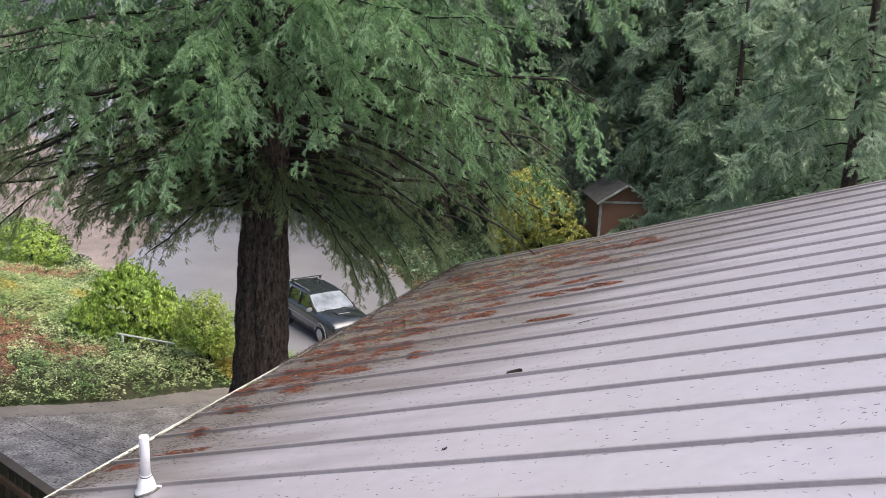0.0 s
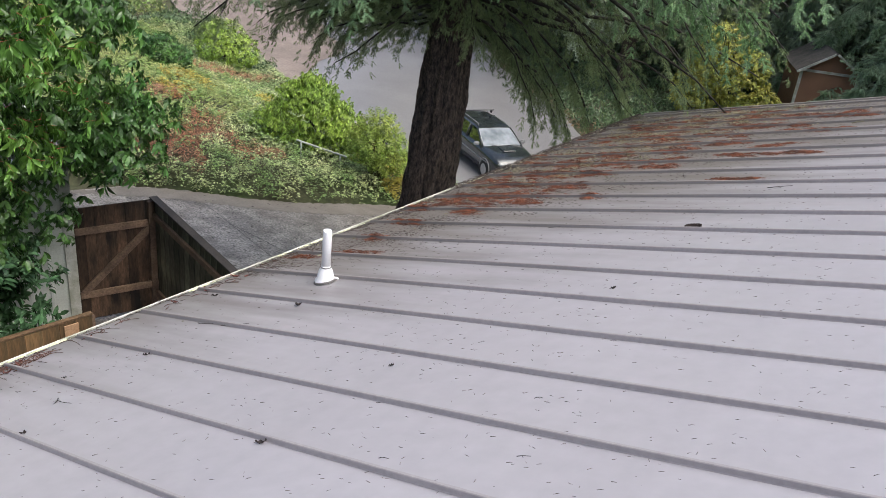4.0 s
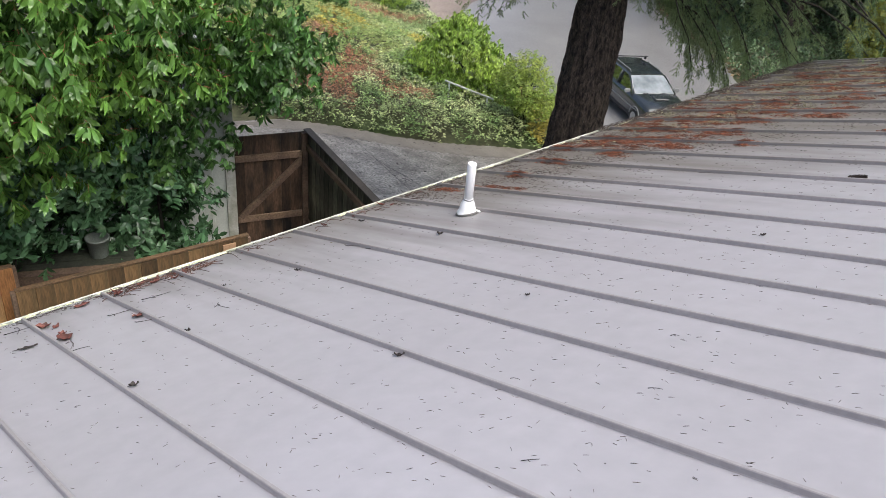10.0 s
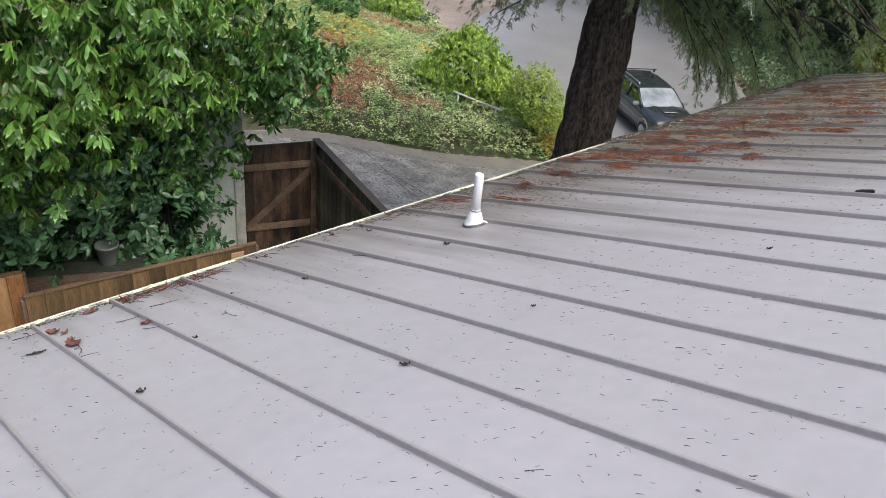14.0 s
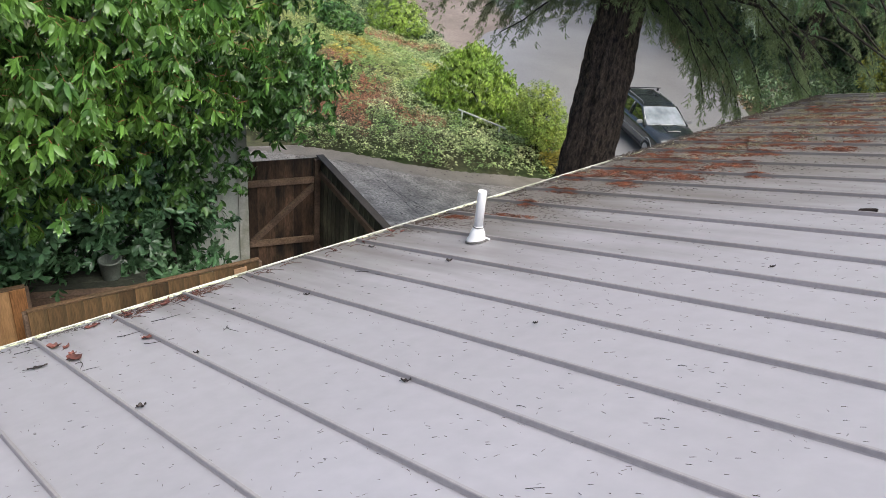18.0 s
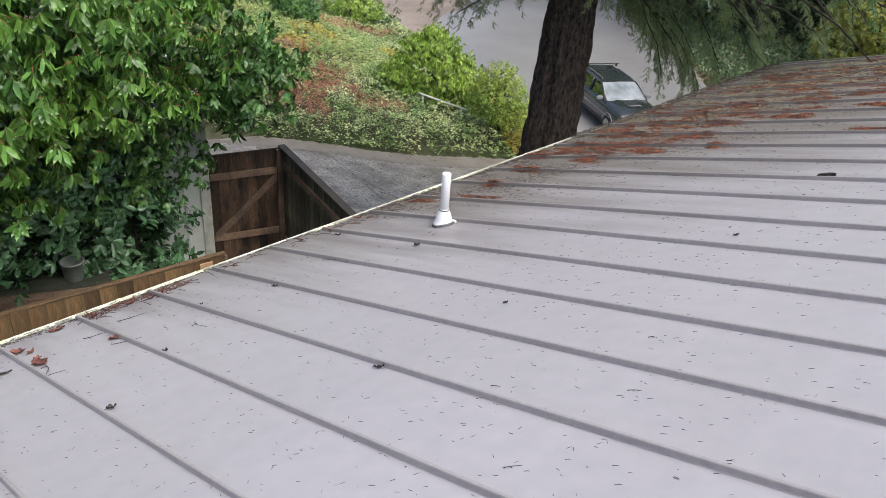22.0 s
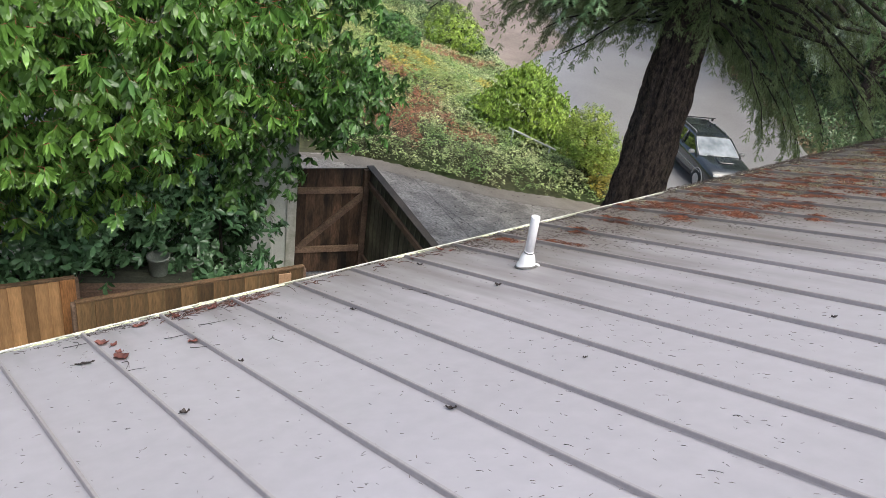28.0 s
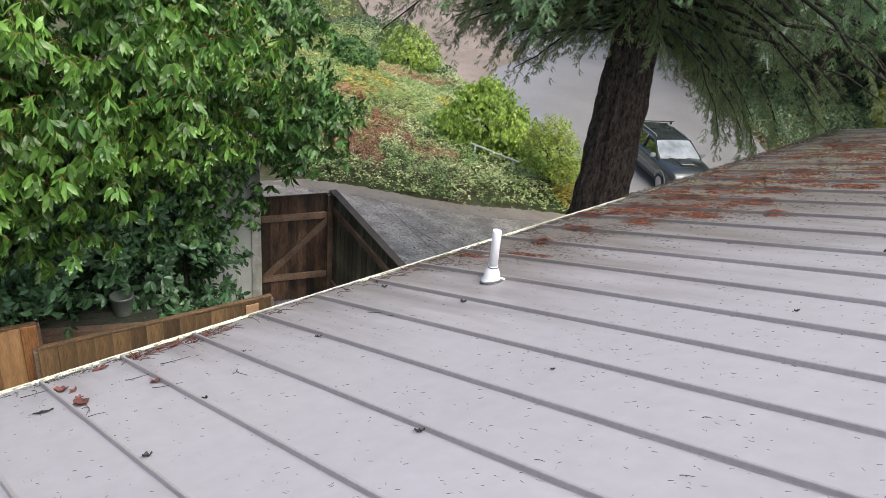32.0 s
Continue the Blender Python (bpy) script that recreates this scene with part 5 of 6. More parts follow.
def car(m):
    c = thing("parked_car", m, "dark green estate car with silver lower trim and roof bars", "car")

    def ring(x, half, low, belt, crown):
        return [(x, y * half, z) for y, z in ((-0.96, low), (-1.0, low + 0.2), (-1.0, belt - 0.18), (-0.95, belt - 0.03), (-0.88, belt), (-0.45, belt + crown), (0, belt + crown * 1.25),
                                              (0.45, belt + crown), (0.88, belt), (0.95, belt - 0.03), (1.0, belt - 0.18), (1.0, low + 0.2), (0.96, low))]
    body = [ring(-2.22, 0.74, 0.45, 0.86, 0.0), ring(-2.15, 0.83, 0.32, 0.98, 0.0), ring(-1.3, 0.87, 0.26, 1.02, 0.0), ring(0.0, 0.88, 0.26, 1.02, 0.0), ring(0.72, 0.87, 0.26, 1.02, 0.02),
            ring(1.2, 0.86, 0.26, 0.985, 0.025), ring(1.75, 0.83, 0.28, 0.93, 0.03), ring(2.02, 0.78, 0.34, 0.86, 0.02), ring(2.16, 0.70, 0.40, 0.72, 0.0)]
    bm = loft(body)
    for f in bm.faces:
        f.smooth = True
    part("body", bm, M_CARPAINT, c)
    # cabin: pillars and roof
    roof_z = 1.45
    roof_ring = [[(x, -h, z - 0.03), (x, -h * 0.9, z), (x, 0, z + 0.03), (x, h * 0.9, z), (x, h, z - 0.03), (x, h * 0.8, z - 0.05), (x, -h * 0.8, z - 0.05)] for x, h, z in ((-1.80, 0.65, roof_z), (-1.0, 0.69, roof_z + 0.03), (-0.2, 0.69, roof_z + 0.02), (0.10, 0.66, roof_z - 0.01))]
    bm = loft(roof_ring)
    part("car_roof", bm, M_CARPAINT, c)
    for s in (-1, 1):
        for a, b in (((0.86, 0.79 * s, 1.0), (0.09, 0.65 * s, roof_z - 0.03)), ((-0.42, 0.84 * s, 1.0), (-0.45, 0.68 * s, roof_z - 0.01)), ((-1.35, 0.84 * s, 1.0), (-1.30, 0.68 * s, roof_z)), ((-2.08, 0.79 * s, 0.98), (-1.79, 0.64 * s, roof_z - 0.02))):
            part("pillar", tube([a, b], 0.035, 6), M_CARPAINT, c)
        side = bmesh.new()
        vs = [side.verts.new(v) for v in ((0.82, 0.79 * s, 1.005), (0.10, 0.655 * s, roof_z - 0.03), (-1.78, 0.645 * s, roof_z - 0.03), (-2.04, 0.785 * s, 1.0))]
        side.faces.new(vs)
        part("side_window", side, M_GLASS, c)
        part("lower_trim", box(2.2, 0.03, 0.10, (0.05, 0.872 * s, 0.36), 0.01), M_BLACK, c)
        part("side_stripe", box(3.2, 0.012, 0.035, (-0.1, 0.882 * s, 0.64), 0.004), M_CARTRIM, c, "thin silver side stripe")
        part("mirror", box(0.12, 0.2, 0.13, (0.66, 0.93 * s, 1.07), 0.03, segments=2), M_CARTRIM, c, "pale door mirror")
        part("headlight", box(0.10, 0.34, 0.14, (2.06, 0.54 * s, 0.74), 0.03, segments=2), M_LAMP, c)
        part("roof_bar", tube([(-1.6, 0.56 * s, roof_z + 0.07), (-1.5, 0.56 * s, roof_z + 0.10), (-0.15, 0.56 * s, roof_z + 0.10), (-0.05, 0.56 * s, roof_z + 0.03)], 0.012, 6), M_CARTRIM, c)
        for x in (1.36, -1.28):
            w = part("wheel", lathe([(0.0, -0.10), (0.24, -0.10), (0.31, -0.09), (0.335, -0.05), (0.335, 0.05), (0.31, 0.09), (0.24, 0.10), (0.0, 0.10)], 24), M_TYRE, c, m=pose(x, 0.80 * s, 0.335, 90, 0, 0))
            part("rim", lathe([(0.0, -0.108), (0.06, -0.115), (0.10, -0.104), (0.20, -0.108), (0.215, -0.10), (0.215, 0.10), (0.20, 0.108), (0.10, 0.104), (0.06, 0.115), (0.0, 0.108)], 16), M_RIM, w)
            arch = [(x + 0.40 * math.cos(a), 0.868 * s, 0.335 + 0.40 * math.sin(a)) for a in np.linspace(-0.1, math.pi + 0.1, 13)]
            part("wheel_arch", tube(arch, 0.018, 6), M_CARTRIM if x > 0 else M_BLACK, c)
    part("cross_bar", tube([(-1.35, -0.66, roof_z + 0.20), (-1.35, 0.66, roof_z + 0.20)], 0.018, 6), M_BLACK, c)
    for y in (-0.56, 0.56):
        part("bar_foot", box(0.10, 0.05, 0.11, (-1.35, y, roof_z + 0.145), 0.01), M_BLACK, c)
    wind = bmesh.new()
    rows = [[(0.875 - 0.79 * t, y * (0.73 - 0.10 * t), 1.015 + (roof_z - 0.03 - 1.015) * t + 0.02 * (1 - y * y)) for y in np.linspace(-1, 1, 7)] for t in np.linspace(0, 1, 5)]
    vs = [[wind.verts.new(p) for p in row] for row in rows]
    for a, b in zip(vs, vs[1:]):
        for k in range(6):
            wind.faces.new((a[k], a[k + 1], b[k + 1], b[k])).smooth = True
    rim = [rows[0][0], rows[-1][0], *rows[-1][1:], rows[0][-1], *rows[0][-2::-1]]
    part("windshield_trim", tube(rim, 0.014, 6), M_CARTRIM, c, "thin bright windshield trim")
    part("windshield", wind, M_SCREEN, c, "bright windshield, pale sky reflection put into its colour")
    for y in (-0.45, 0.2):
        part("wiper", tube([(0.90, y, 1.035), (0.86, y + 0.42, 1.045)], 0.008, 5), M_BLACK, c)
    part("bumper", box(0.16, 1.5, 0.2, (2.12, 0, 0.46), 0.04, segments=2), M_CARPAINT, c)
    part("grille", box(0.04, 0.6, 0.12, (2.145, 0, 0.70), 0.01), M_BLACK, c)
    part("hood_scoop", box(0.5, 0.5, 0.04, (1.25, 0, 1.02), 0.015), M_CARPAINT, c)
    return c


cx, cy, head = -10.22, 22.35, math.atan2(-0.498, 0.870)
fx, fy = math.cos(head), math.sin(head)
zf, zr = float(ground_z(cx + 1.36 * fx, cy + 1.36 * fy)), float(ground_z(cx - 1.28 * fx, cy - 1.28 * fy))
zl, zq = float(ground_z(cx - 0.8 * fy, cy + 0.8 * fx)), float(ground_z(cx + 0.8 * fy, cy - 0.8 * fx))
ax = Vector((2.64 * fx, 2.64 * fy, zf - zr)).normalized()
side = Vector((-1.6 * fy, 1.6 * fx, zl - zq)).normalized()
up = ax.cross(side).normalized()
side = up.cross(ax)
CAR = 0.95
car(Matrix(((ax.x, side.x, up.x, cx), (ax.y, side.y, up.y, cy), (ax.z, side.z, up.z, (zf + zr) / 2 + 0.035), (0, 0, 0, 1))) @ Matrix.Diagonal((CAR, CAR, CAR, 1)))

# ---- handrail on the bank ----
hx, hy = -10.45, 13.4
hr = thing("handrail", Matrix.Translation((hx, hy, gz(hx, hy))), "thin pale metal handrail beside steps on the bank", "handrail")
top = gz(hx, hy)
zt = -0.45 - top
zt2 = zt - 0.33
part("rail", tube([(-0.05, -0.05, zt + 0.02), (0, 0, zt), (0.86, 0.78, zt2), (0.92, 0.83, zt2 - 0.03)], 0.028, 8), M_GALV, hr)
part("post", tube([(0.04, 0.03, -0.2), (0.04, 0.03, zt - 0.01)], 0.026, 8), M_GALV, hr)
part("post", tube([(0.80, 0.72, -0.6), (0.80, 0.72, zt2 + 0.02)], 0.026, 8), M_GALV, hr)

# ---- bench and bucket behind the fence ----
bench = thing("potting_bench", Matrix.Translation((-4.44, 1.58, 0)) @ Matrix.Rotation(radians(65), 4, "Z"), "weathered reddish plank bench behind the fence", "bench")
for k in range(4):
    part("board", box(1.5, 0.13, 0.03, (0.02 * (k % 2), -0.21 + 0.14 * k, 1.20), 0.004), M_CEDAR_RAIL if k == 0 else M_BENCH, bench)
part("front_rail", box(1.5, 0.03, 0.09, (0, -0.255, 1.135), 0.004), M_CEDAR_RAIL, bench)
for x in (-0.66, 0.66):
    for y in (-0.2, 0.2):
        part("leg", box(0.07, 0.07, 1.184, (x, y, 0.592), 0.004), M_CEDAR_RAIL, bench)
bucket = thing("bucket", Matrix.Translation((-4.36, 1.95, 1.216)), "pale grey-green plastic bucket on the bench", "bucket")
part("body", lathe([(0.0, 0.0), (0.10, 0.0), (0.105, 0.01), (0.13, 0.22), (0.14, 0.225), (0.14, 0.245), (0.122, 0.245), (0.095, 0.02), (0.0, 0.02)], 28), M_POT, bucket)
part("bail", tube([(0.14 * math.cos(a), 0.14 * math.sin(a) * 0.5 + 0.07, 0.235 - 0.03 * math.sin(a)) for a in np.linspace(0, math.pi, 11)], 0.004, 5), M_GALV, bucket, "thin wire handle")

# ---- what lies on the roof ----
def roof_poses(u, v, yaw, size, h=0.0, tip=0.0):
    """Poses on the sheet, in the roof's own axes, with y turned by yaw from up-slope."""
    n = len(u)
    c, s = np.cos(yaw), np.sin(yaw)
    ahead = np.stack([c, s, np.broadcast_to(tip, n)], 1)
    m = frames_of(np.stack([u, v, np.broadcast_to(h, n)], 1), ahead, np.array((0, 0, 1.0)) + 0 * ahead, size)
    out = np.zeros_like(m)
    out[:, :3, :3] = ROOF3 @ m[:, :3, :3]
    out[:, :3, 3] = m[:, :3, 3] @ ROOF3.T + np.array((0, 0, EAVE_Z))
    out[:, 3, 3] = 1
    return out


NEEDLE = (np.array([(-0.0009, -0.011, 0.0003), (0.0009, -0.011, 0.0003), (0, -0.011, 0.0016), (-0.0007, 0.003, 0.0012), (0.0011, 0.003, 0.0012), (0.0002, 0.003, 0.0026), (0.001, 0.012, 0.0012)]),
          np.array([(0, 1, 4), (0, 4, 3), (1, 2, 5), (1, 5, 4), (2, 0, 3), (2, 3, 5), (3, 4, 6), (4, 5, 6), (5, 3, 6), (0, 2, 1)]))


def scatter(name, u, v, yaw, size, shape, material, label, h=0.0, tip=0.0):
    V, F = tiled(*shape, roof_poses(u, v, yaw, size, h, tip))
    return tagged(part(name, np_mesh(name, V, F), material), label, "fallen needles", kind="stuff")


def off_seams(v):
    """Keeps things off the standing seams."""
    r = np.mod(v, PITCH)
    return v + np.where(r < 0.016, 0.018, 0) - np.where(r > PITCH - 0.016, 0.018, 0)


n = 8000
u, v = rng.uniform(0.05, 6.4, n), off_seams(rng.uniform(-1.6, 9.6, n))
keep = rng.uniform(0, 1, n) < (0.35 + 0.65 * (0.5 + 0.5 * np.sin(2.3 * u + 1.1 * np.sin(1.9 * v)) * np.sin(1.7 * v + 0.5)))
u, v = u[keep], v[keep]
scatter("scattered_needles", u, v, np.where(rng.uniform(size=len(u)) < 0.65, rng.normal(0.2, 0.5, len(u)), rng.uniform(0, 6.28, len(u))), rng.uniform(0.6, 1.15, len(u)), NEEDLE, M_DRY_NEEDLE, "single dry brown needles on the metal roof")
n = 450
u, v = rng.uniform(0.1, 5.0, n), off_seams(rng.uniform(-1.2, 9.0, n))
FLECK = (np.array([(-0.004, -0.008, 0.001), (0.005, -0.006, 0.001), (0.006, 0.005, 0.001), (-0.003, 0.009, 0.002), (0, 0, 0.005)]), np.array([(0, 1, 4), (1, 2, 4), (2, 3, 4), (3, 0, 4)]))
scatter("bark_flecks", u, v, rng.uniform(0, 6.28, n), rng.uniform(0.2, 0.6, n), FLECK, M_LEAF_DARK, "small dark bark and bud flecks on the roof")

# drifts of orange needles: from and to up the slope, and how many pans along the eave
DRIFTS = [(0.5, 1.2, 13.0), (1.2, 1.55, 12.95), (1.5, 2.0, 13.55), (0.2, 0.65, 12.0), (1.0, 1.45, 11.9), (1.2, 1.75, 11.05), (0.95, 1.4, 10.6), (0.4, 0.8, 10.85), (0.6, 0.9, 9.95), (2.5, 2.9, 12.3), (2.2, 3.1, 14.6),
          (0.4, 1.9, 14.2), (1.25, 1.85, 15.4), (2.3, 2.75, 15.5), (1.1, 1.8, 17.1), (1.7, 2.6, 18.0), (0.8, 1.3, 15.05), (0.3, 1.0, 18.8), (1.7, 2.5, 19.7), (0.18, 0.3, 6.85), (0.47, 0.76, 7.2), (0.42, 0.6, 7.95),
          (0.35, 0.6, 9.0), (0.12, 0.35, 10.0), (0.44, 0.7, 11.1), (2.3, 3.2, 19.1), (1.45, 2.2, 16.0), (2.4, 3.0, 17.2)]
bank_r = np.random.default_rng(21)
spots_ = [(a, b, k, 1.0) for a, b, k in DRIFTS]
for k in range(115):
    v = 4.6 + 5.1 * bank_r.uniform(0, 1) ** 0.8
    c = abs(0.25 + 0.21 * (v - 3.6) + bank_r.normal(0, 0.28 + 0.07 * (v - 3.6)))
    half = bank_r.uniform(0.05, 0.2)
    spots_.append((c - half, c + half, v / PITCH if k % 3 else round(v / PITCH) + bank_r.uniform(-0.04, 0.16), 0.5))
uu, vv, yy, hh = [], [], [], []
for a, b, k, much in spots_:
    v0, n = k * PITCH, int(2500 * much * (b - a + 0.08))
    half = min(0.05 + 0.07 * (b - a), 0.11)
    # each drift is a run of small heaps
    heaps = max(3, int(16 * (b - a)))
    home = bank_r.integers(0, heaps, n)
    hu, hv = bank_r.uniform(a, b, heaps), bank_r.normal(0, half * 0.6, heaps)
    du, dv = bank_r.normal(0, 0.055, n), bank_r.normal(0, 0.020, n)
    uj, vj = hu[home] + du, v0 + hv[home] + dv
    ok = (uj > 0.01) & (vj < V1 - 0.01) & (np.sin(37 * uj + 3 * np.sin(23 * vj)) + bank_r.normal(0, 0.7, n) > -0.5)
    uu.append(uj[ok]), vv.append(vj[ok]), yy.append(bank_r.normal(0.0, 0.6, ok.sum()))
    hh.append((0.017 * np.exp(-(du / 0.06) ** 2 - (dv / 0.022) ** 2) * bank_r.uniform(0.1, 1, n))[ok])
uu, vv, yy, hh = (np.concatenate(a) for a in (uu, vv, yy, hh))
hh = hh + 0.027 * (np.abs(np.mod(vv + PITCH / 2, PITCH) - PITCH / 2) < 0.013)
STRAW = (np.array([(-0.0012, -0.012, 0.0004), (0.0012, -0.012, 0.0004), (0, -0.010, 0.0024), (0.0005, 0.013, 0.0014)]), np.array([(0, 1, 3), (1, 2, 3), (2, 0, 3)]))
scatter("needle_litter", uu, vv, yy, bank_r.uniform(0.9, 1.8, len(uu)), STRAW, M_LITTER, "drifts of orange-brown fallen needles along the seams", hh, bank_r.normal(0, 0.18, len(uu)))
# old dark needles and crumbs around them, caught on the upper side of the seams
n = 60000
v = 2.6 + 7.15 * bank_r.uniform(0, 1, n) ** 0.75
u = np.abs(0.1 + 0.21 * (v - 2.6) + bank_r.normal(0, 0.3 + 0.11 * (v - 2.6), n))
v = np.where(bank_r.uniform(size=n) < 0.35, np.round(v / PITCH) * PITCH + np.abs(bank_r.normal(0.012, 0.03, n)), v)
keep = np.sin(5.3 * u + 2 * np.sin(3.1 * v)) * np.sin(7.1 * v + 1.3 * np.sin(4 * u)) + bank_r.normal(0, 0.5, n) > -0.1
u, v = u[keep], np.minimum(v[keep], V1 - 0.02)
n = len(u)
scatter("dark_litter", u, off_seams(v), bank_r.normal(0, 0.6, n), bank_r.uniform(0.7, 1.5, n), STRAW, M_LITTER_DARK, "dark old needles spread over the far roof", bank_r.uniform(0, 0.004, n))
# pale lichen, bark chips and broken twig tips
n = 1400
home = bank_r.integers(0, 130, n)
v = (9.75 - np.abs(bank_r.normal(0, 2.0, 130)))[home] + bank_r.normal(0, 0.03, n)
u = np.abs(0.1 + (0.36 * bank_r.uniform(0, 1, 130))[home] * (v - 3.6).clip(0.3, 9) + bank_r.normal(0, 0.2, 130)[home] + bank_r.normal(0, 0.05, n))
CLUMP = small_leaf(0.042, 0.011)
pos = np.repeat(np.arange(n), 5)
scatter("lichen", u[pos] + bank_r.normal(0, 0.022, 5 * n), off_seams(v[pos] + bank_r.normal(0, 0.016, 5 * n)).clip(0, V1 - 0.01), bank_r.normal(0.1, 0.9, 5 * n), bank_r.uniform(0.5, 1.25, 5 * n), CLUMP, M_LICHEN,
        "pale lichen tufts and twig tips fallen on the roof", bank_r.uniform(0.002, 0.02, 5 * n), bank_r.normal(0.2, 0.4, 5 * n))
n = 1800
v = 9.75 - np.abs(bank_r.normal(0, 2.2, n))
u = np.abs(0.12 + 0.24 * (v - 3.6).clip(0.3, 9) + bank_r.normal(0, 0.25 + 0.06 * (v - 3).clip(0, 9), n))
scatter("bark_chips", u, off_seams(v), bank_r.normal(0, 0.5, n), bank_r.uniform(0.6, 1.9, n), FLECK, M_LICHEN, "pale tan bark chips and cone scales on the roof", bank_r.uniform(0, 0.008, n))
# the gutter's far end, packed full
n = 9000
v = 9.8 - 4.4 * bank_r.uniform(0, 1, n) ** 1.4
u = bank_r.uniform(-0.085, 0.07, n)
scatter("gutter_litter", u, v, bank_r.normal(1.2, 0.7, n), bank_r.uniform(0.9, 1.9, n), STRAW, M_LITTER_DARK, "dark needles and crumbs filling the gutter below the tree", bank_r.uniform(-0.012, 0.022, n) * (u < 0.0) + 0.002)
n = 5200
v = bank_r.uniform(-1.6, 5.6, n)
keep = np.sin(4.3 * v + 1.2 * np.sin(2.9 * v)) + bank_r.normal(0, 0.6, n) > -0.2
v = v[keep]
n = len(v)
scatter("gutter_crumbs", bank_r.uniform(-0.082, -0.012, n), v, bank_r.normal(1.3, 0.6, n), bank_r.uniform(0.8, 1.7, n), STRAW, M_LITTER_DARK, "dark needles and crumbs lying in the gutter", bank_r.uniform(-0.022, -0.006, n))
# a thin line of litter along the eave
n = 2600
v = bank_r.uniform(-1.5, 9.8, n)
u = np.abs(bank_r.normal(0, 0.035, n)) + 0.002
keep = np.sin(3.1 * v) + np.sin(1.7 * v + 1) + bank_r.normal(0, 0.5, n) > 0.1
scatter("eave_litter", u[keep], off_seams(v[keep]), bank_r.uniform(0, 6.28, keep.sum()), bank_r.uniform(0.9, 1.8, keep.sum()), NEEDLE, M_LITTER_DARK, "dark needles caught along the eave")

# pale moss in the gutter
n = 1500
v = bank_r.uniform(V0 + 0.1, V1, n)
keep = np.sin(2.3 * v) + np.sin(5.1 * v + 2) + bank_r.normal(0, 0.4, n) > 0.35
v = v[keep]
LUMP = (np.array([(-0.5, -0.6, 0), (0.5, -0.5, 0), (0.6, 0.5, 0), (-0.5, 0.6, 0), (-0.15, -0.2, 0.45), (0.2, 0.2, 0.4)]), np.array([(0, 1, 4), (1, 5, 4), (1, 2, 5), (2, 3, 5), (3, 4, 5), (3, 0, 4)]))
m = np.zeros((len(v), 4, 4))
a = bank_r.uniform(0, 6.28, len(v))
s = bank_r.uniform(0.012, 0.034, len(v))
m[:, 0, 0], m[:, 0, 1], m[:, 1, 0], m[:, 1, 1], m[:, 2, 2] = np.cos(a) * s, -np.sin(a) * s, np.sin(a) * s * 1.8, np.cos(a) * s * 1.8, s
m[:, 0, 3], m[:, 1, 3], m[:, 2, 3], m[:, 3, 3] = -0.053 + bank_r.normal(0, 0.010, len(v)), v, EAVE_Z - 0.034, 1
V, F = tiled(*LUMP, m)
tagged(part("gutter_moss", np_mesh("gutter_moss", V, F), M_MOSS), "pale yellow-green moss growing in the gutter", "moss", kind="stuff")
gr = random.Random(9)
v = -2.4
while v < V1 - 0.5:
    ln = gr.uniform(0.16, 0.46)
    if not 0.45 < v < 1.75 and (v < 0.5 or gr.random() < 0.6):
        part("guard_strip", box(gr.uniform(0.026, 0.036) * (1 if v < 1 else 0.7), ln, 0.012, (-0.046 + gr.uniform(-0.004, 0.004), v + ln / 2, -0.034), 0.004), M_MOSS, gutter, "pale algae-stained strip in the gutter")
    v += ln + gr.choice((0.02, 0.03, 0.05, 0.12))
part("gutter_fill", box(0.046, V1 - V0 - 0.05, 0.05, (-0.051, (V0 + V1) / 2, -0.066)), M_LITTER_DARK, gutter, "packed dark debris in the gutter")


def on(u, v, yaw=0.0, h=0.0):
    return ROOF @ pose(u, v, h, 0, 0, math.degrees(yaw))


def cone_thing(u, v, yaw):
    """A fir cone: overlapping scales on a spindle, lying on its side."""
    c = thing("fir_cone", on(u, v, yaw, 0.019), "brown fir cone lying on the roof", "cone")
    part("core", lathe([(0.0, -0.055), (0.010, -0.05), (0.016, -0.02), (0.015, 0.02), (0.009, 0.05), (0.0, 0.058)], 10), M_CONE, c, m=pose(0, 0, 0, 0, 90, 0))
    shape = (np.array([(-0.009, 0, 0), (0.009, 0, 0), (-0.011, 0.014, 0.004), (0.011, 0.014, 0.004), (0, 0.022, 0.003), (0, 0.008, 0.004)]), np.array([(0, 1, 5), (0, 5, 2), (1, 3, 5), (2, 5, 4), (5, 3, 4)]))
    k = np.arange(70)
    x, a = -0.05 + 0.1 * k / 69, 2.39996 * k
    r = 0.017 * np.sqrt(np.clip(1 - (x / 0.058) ** 2, 0.05, 1))
    out = np.stack([0 * x, np.cos(a), np.sin(a)], 1)
    V, F = tiled(*shape, frames_of(np.stack([x, r * np.cos(a) * 0.6, r * np.sin(a) * 0.6], 1), out * 0.6 + np.array((0.8, 0, 0)), out, 0.85))
    tagged(part("scales", np_mesh("scales", V, F), M_CONE, c, "overlapping woody scales"), kind="stuff")
    return c


cone_thing(2.905, 4.14, 0.35)


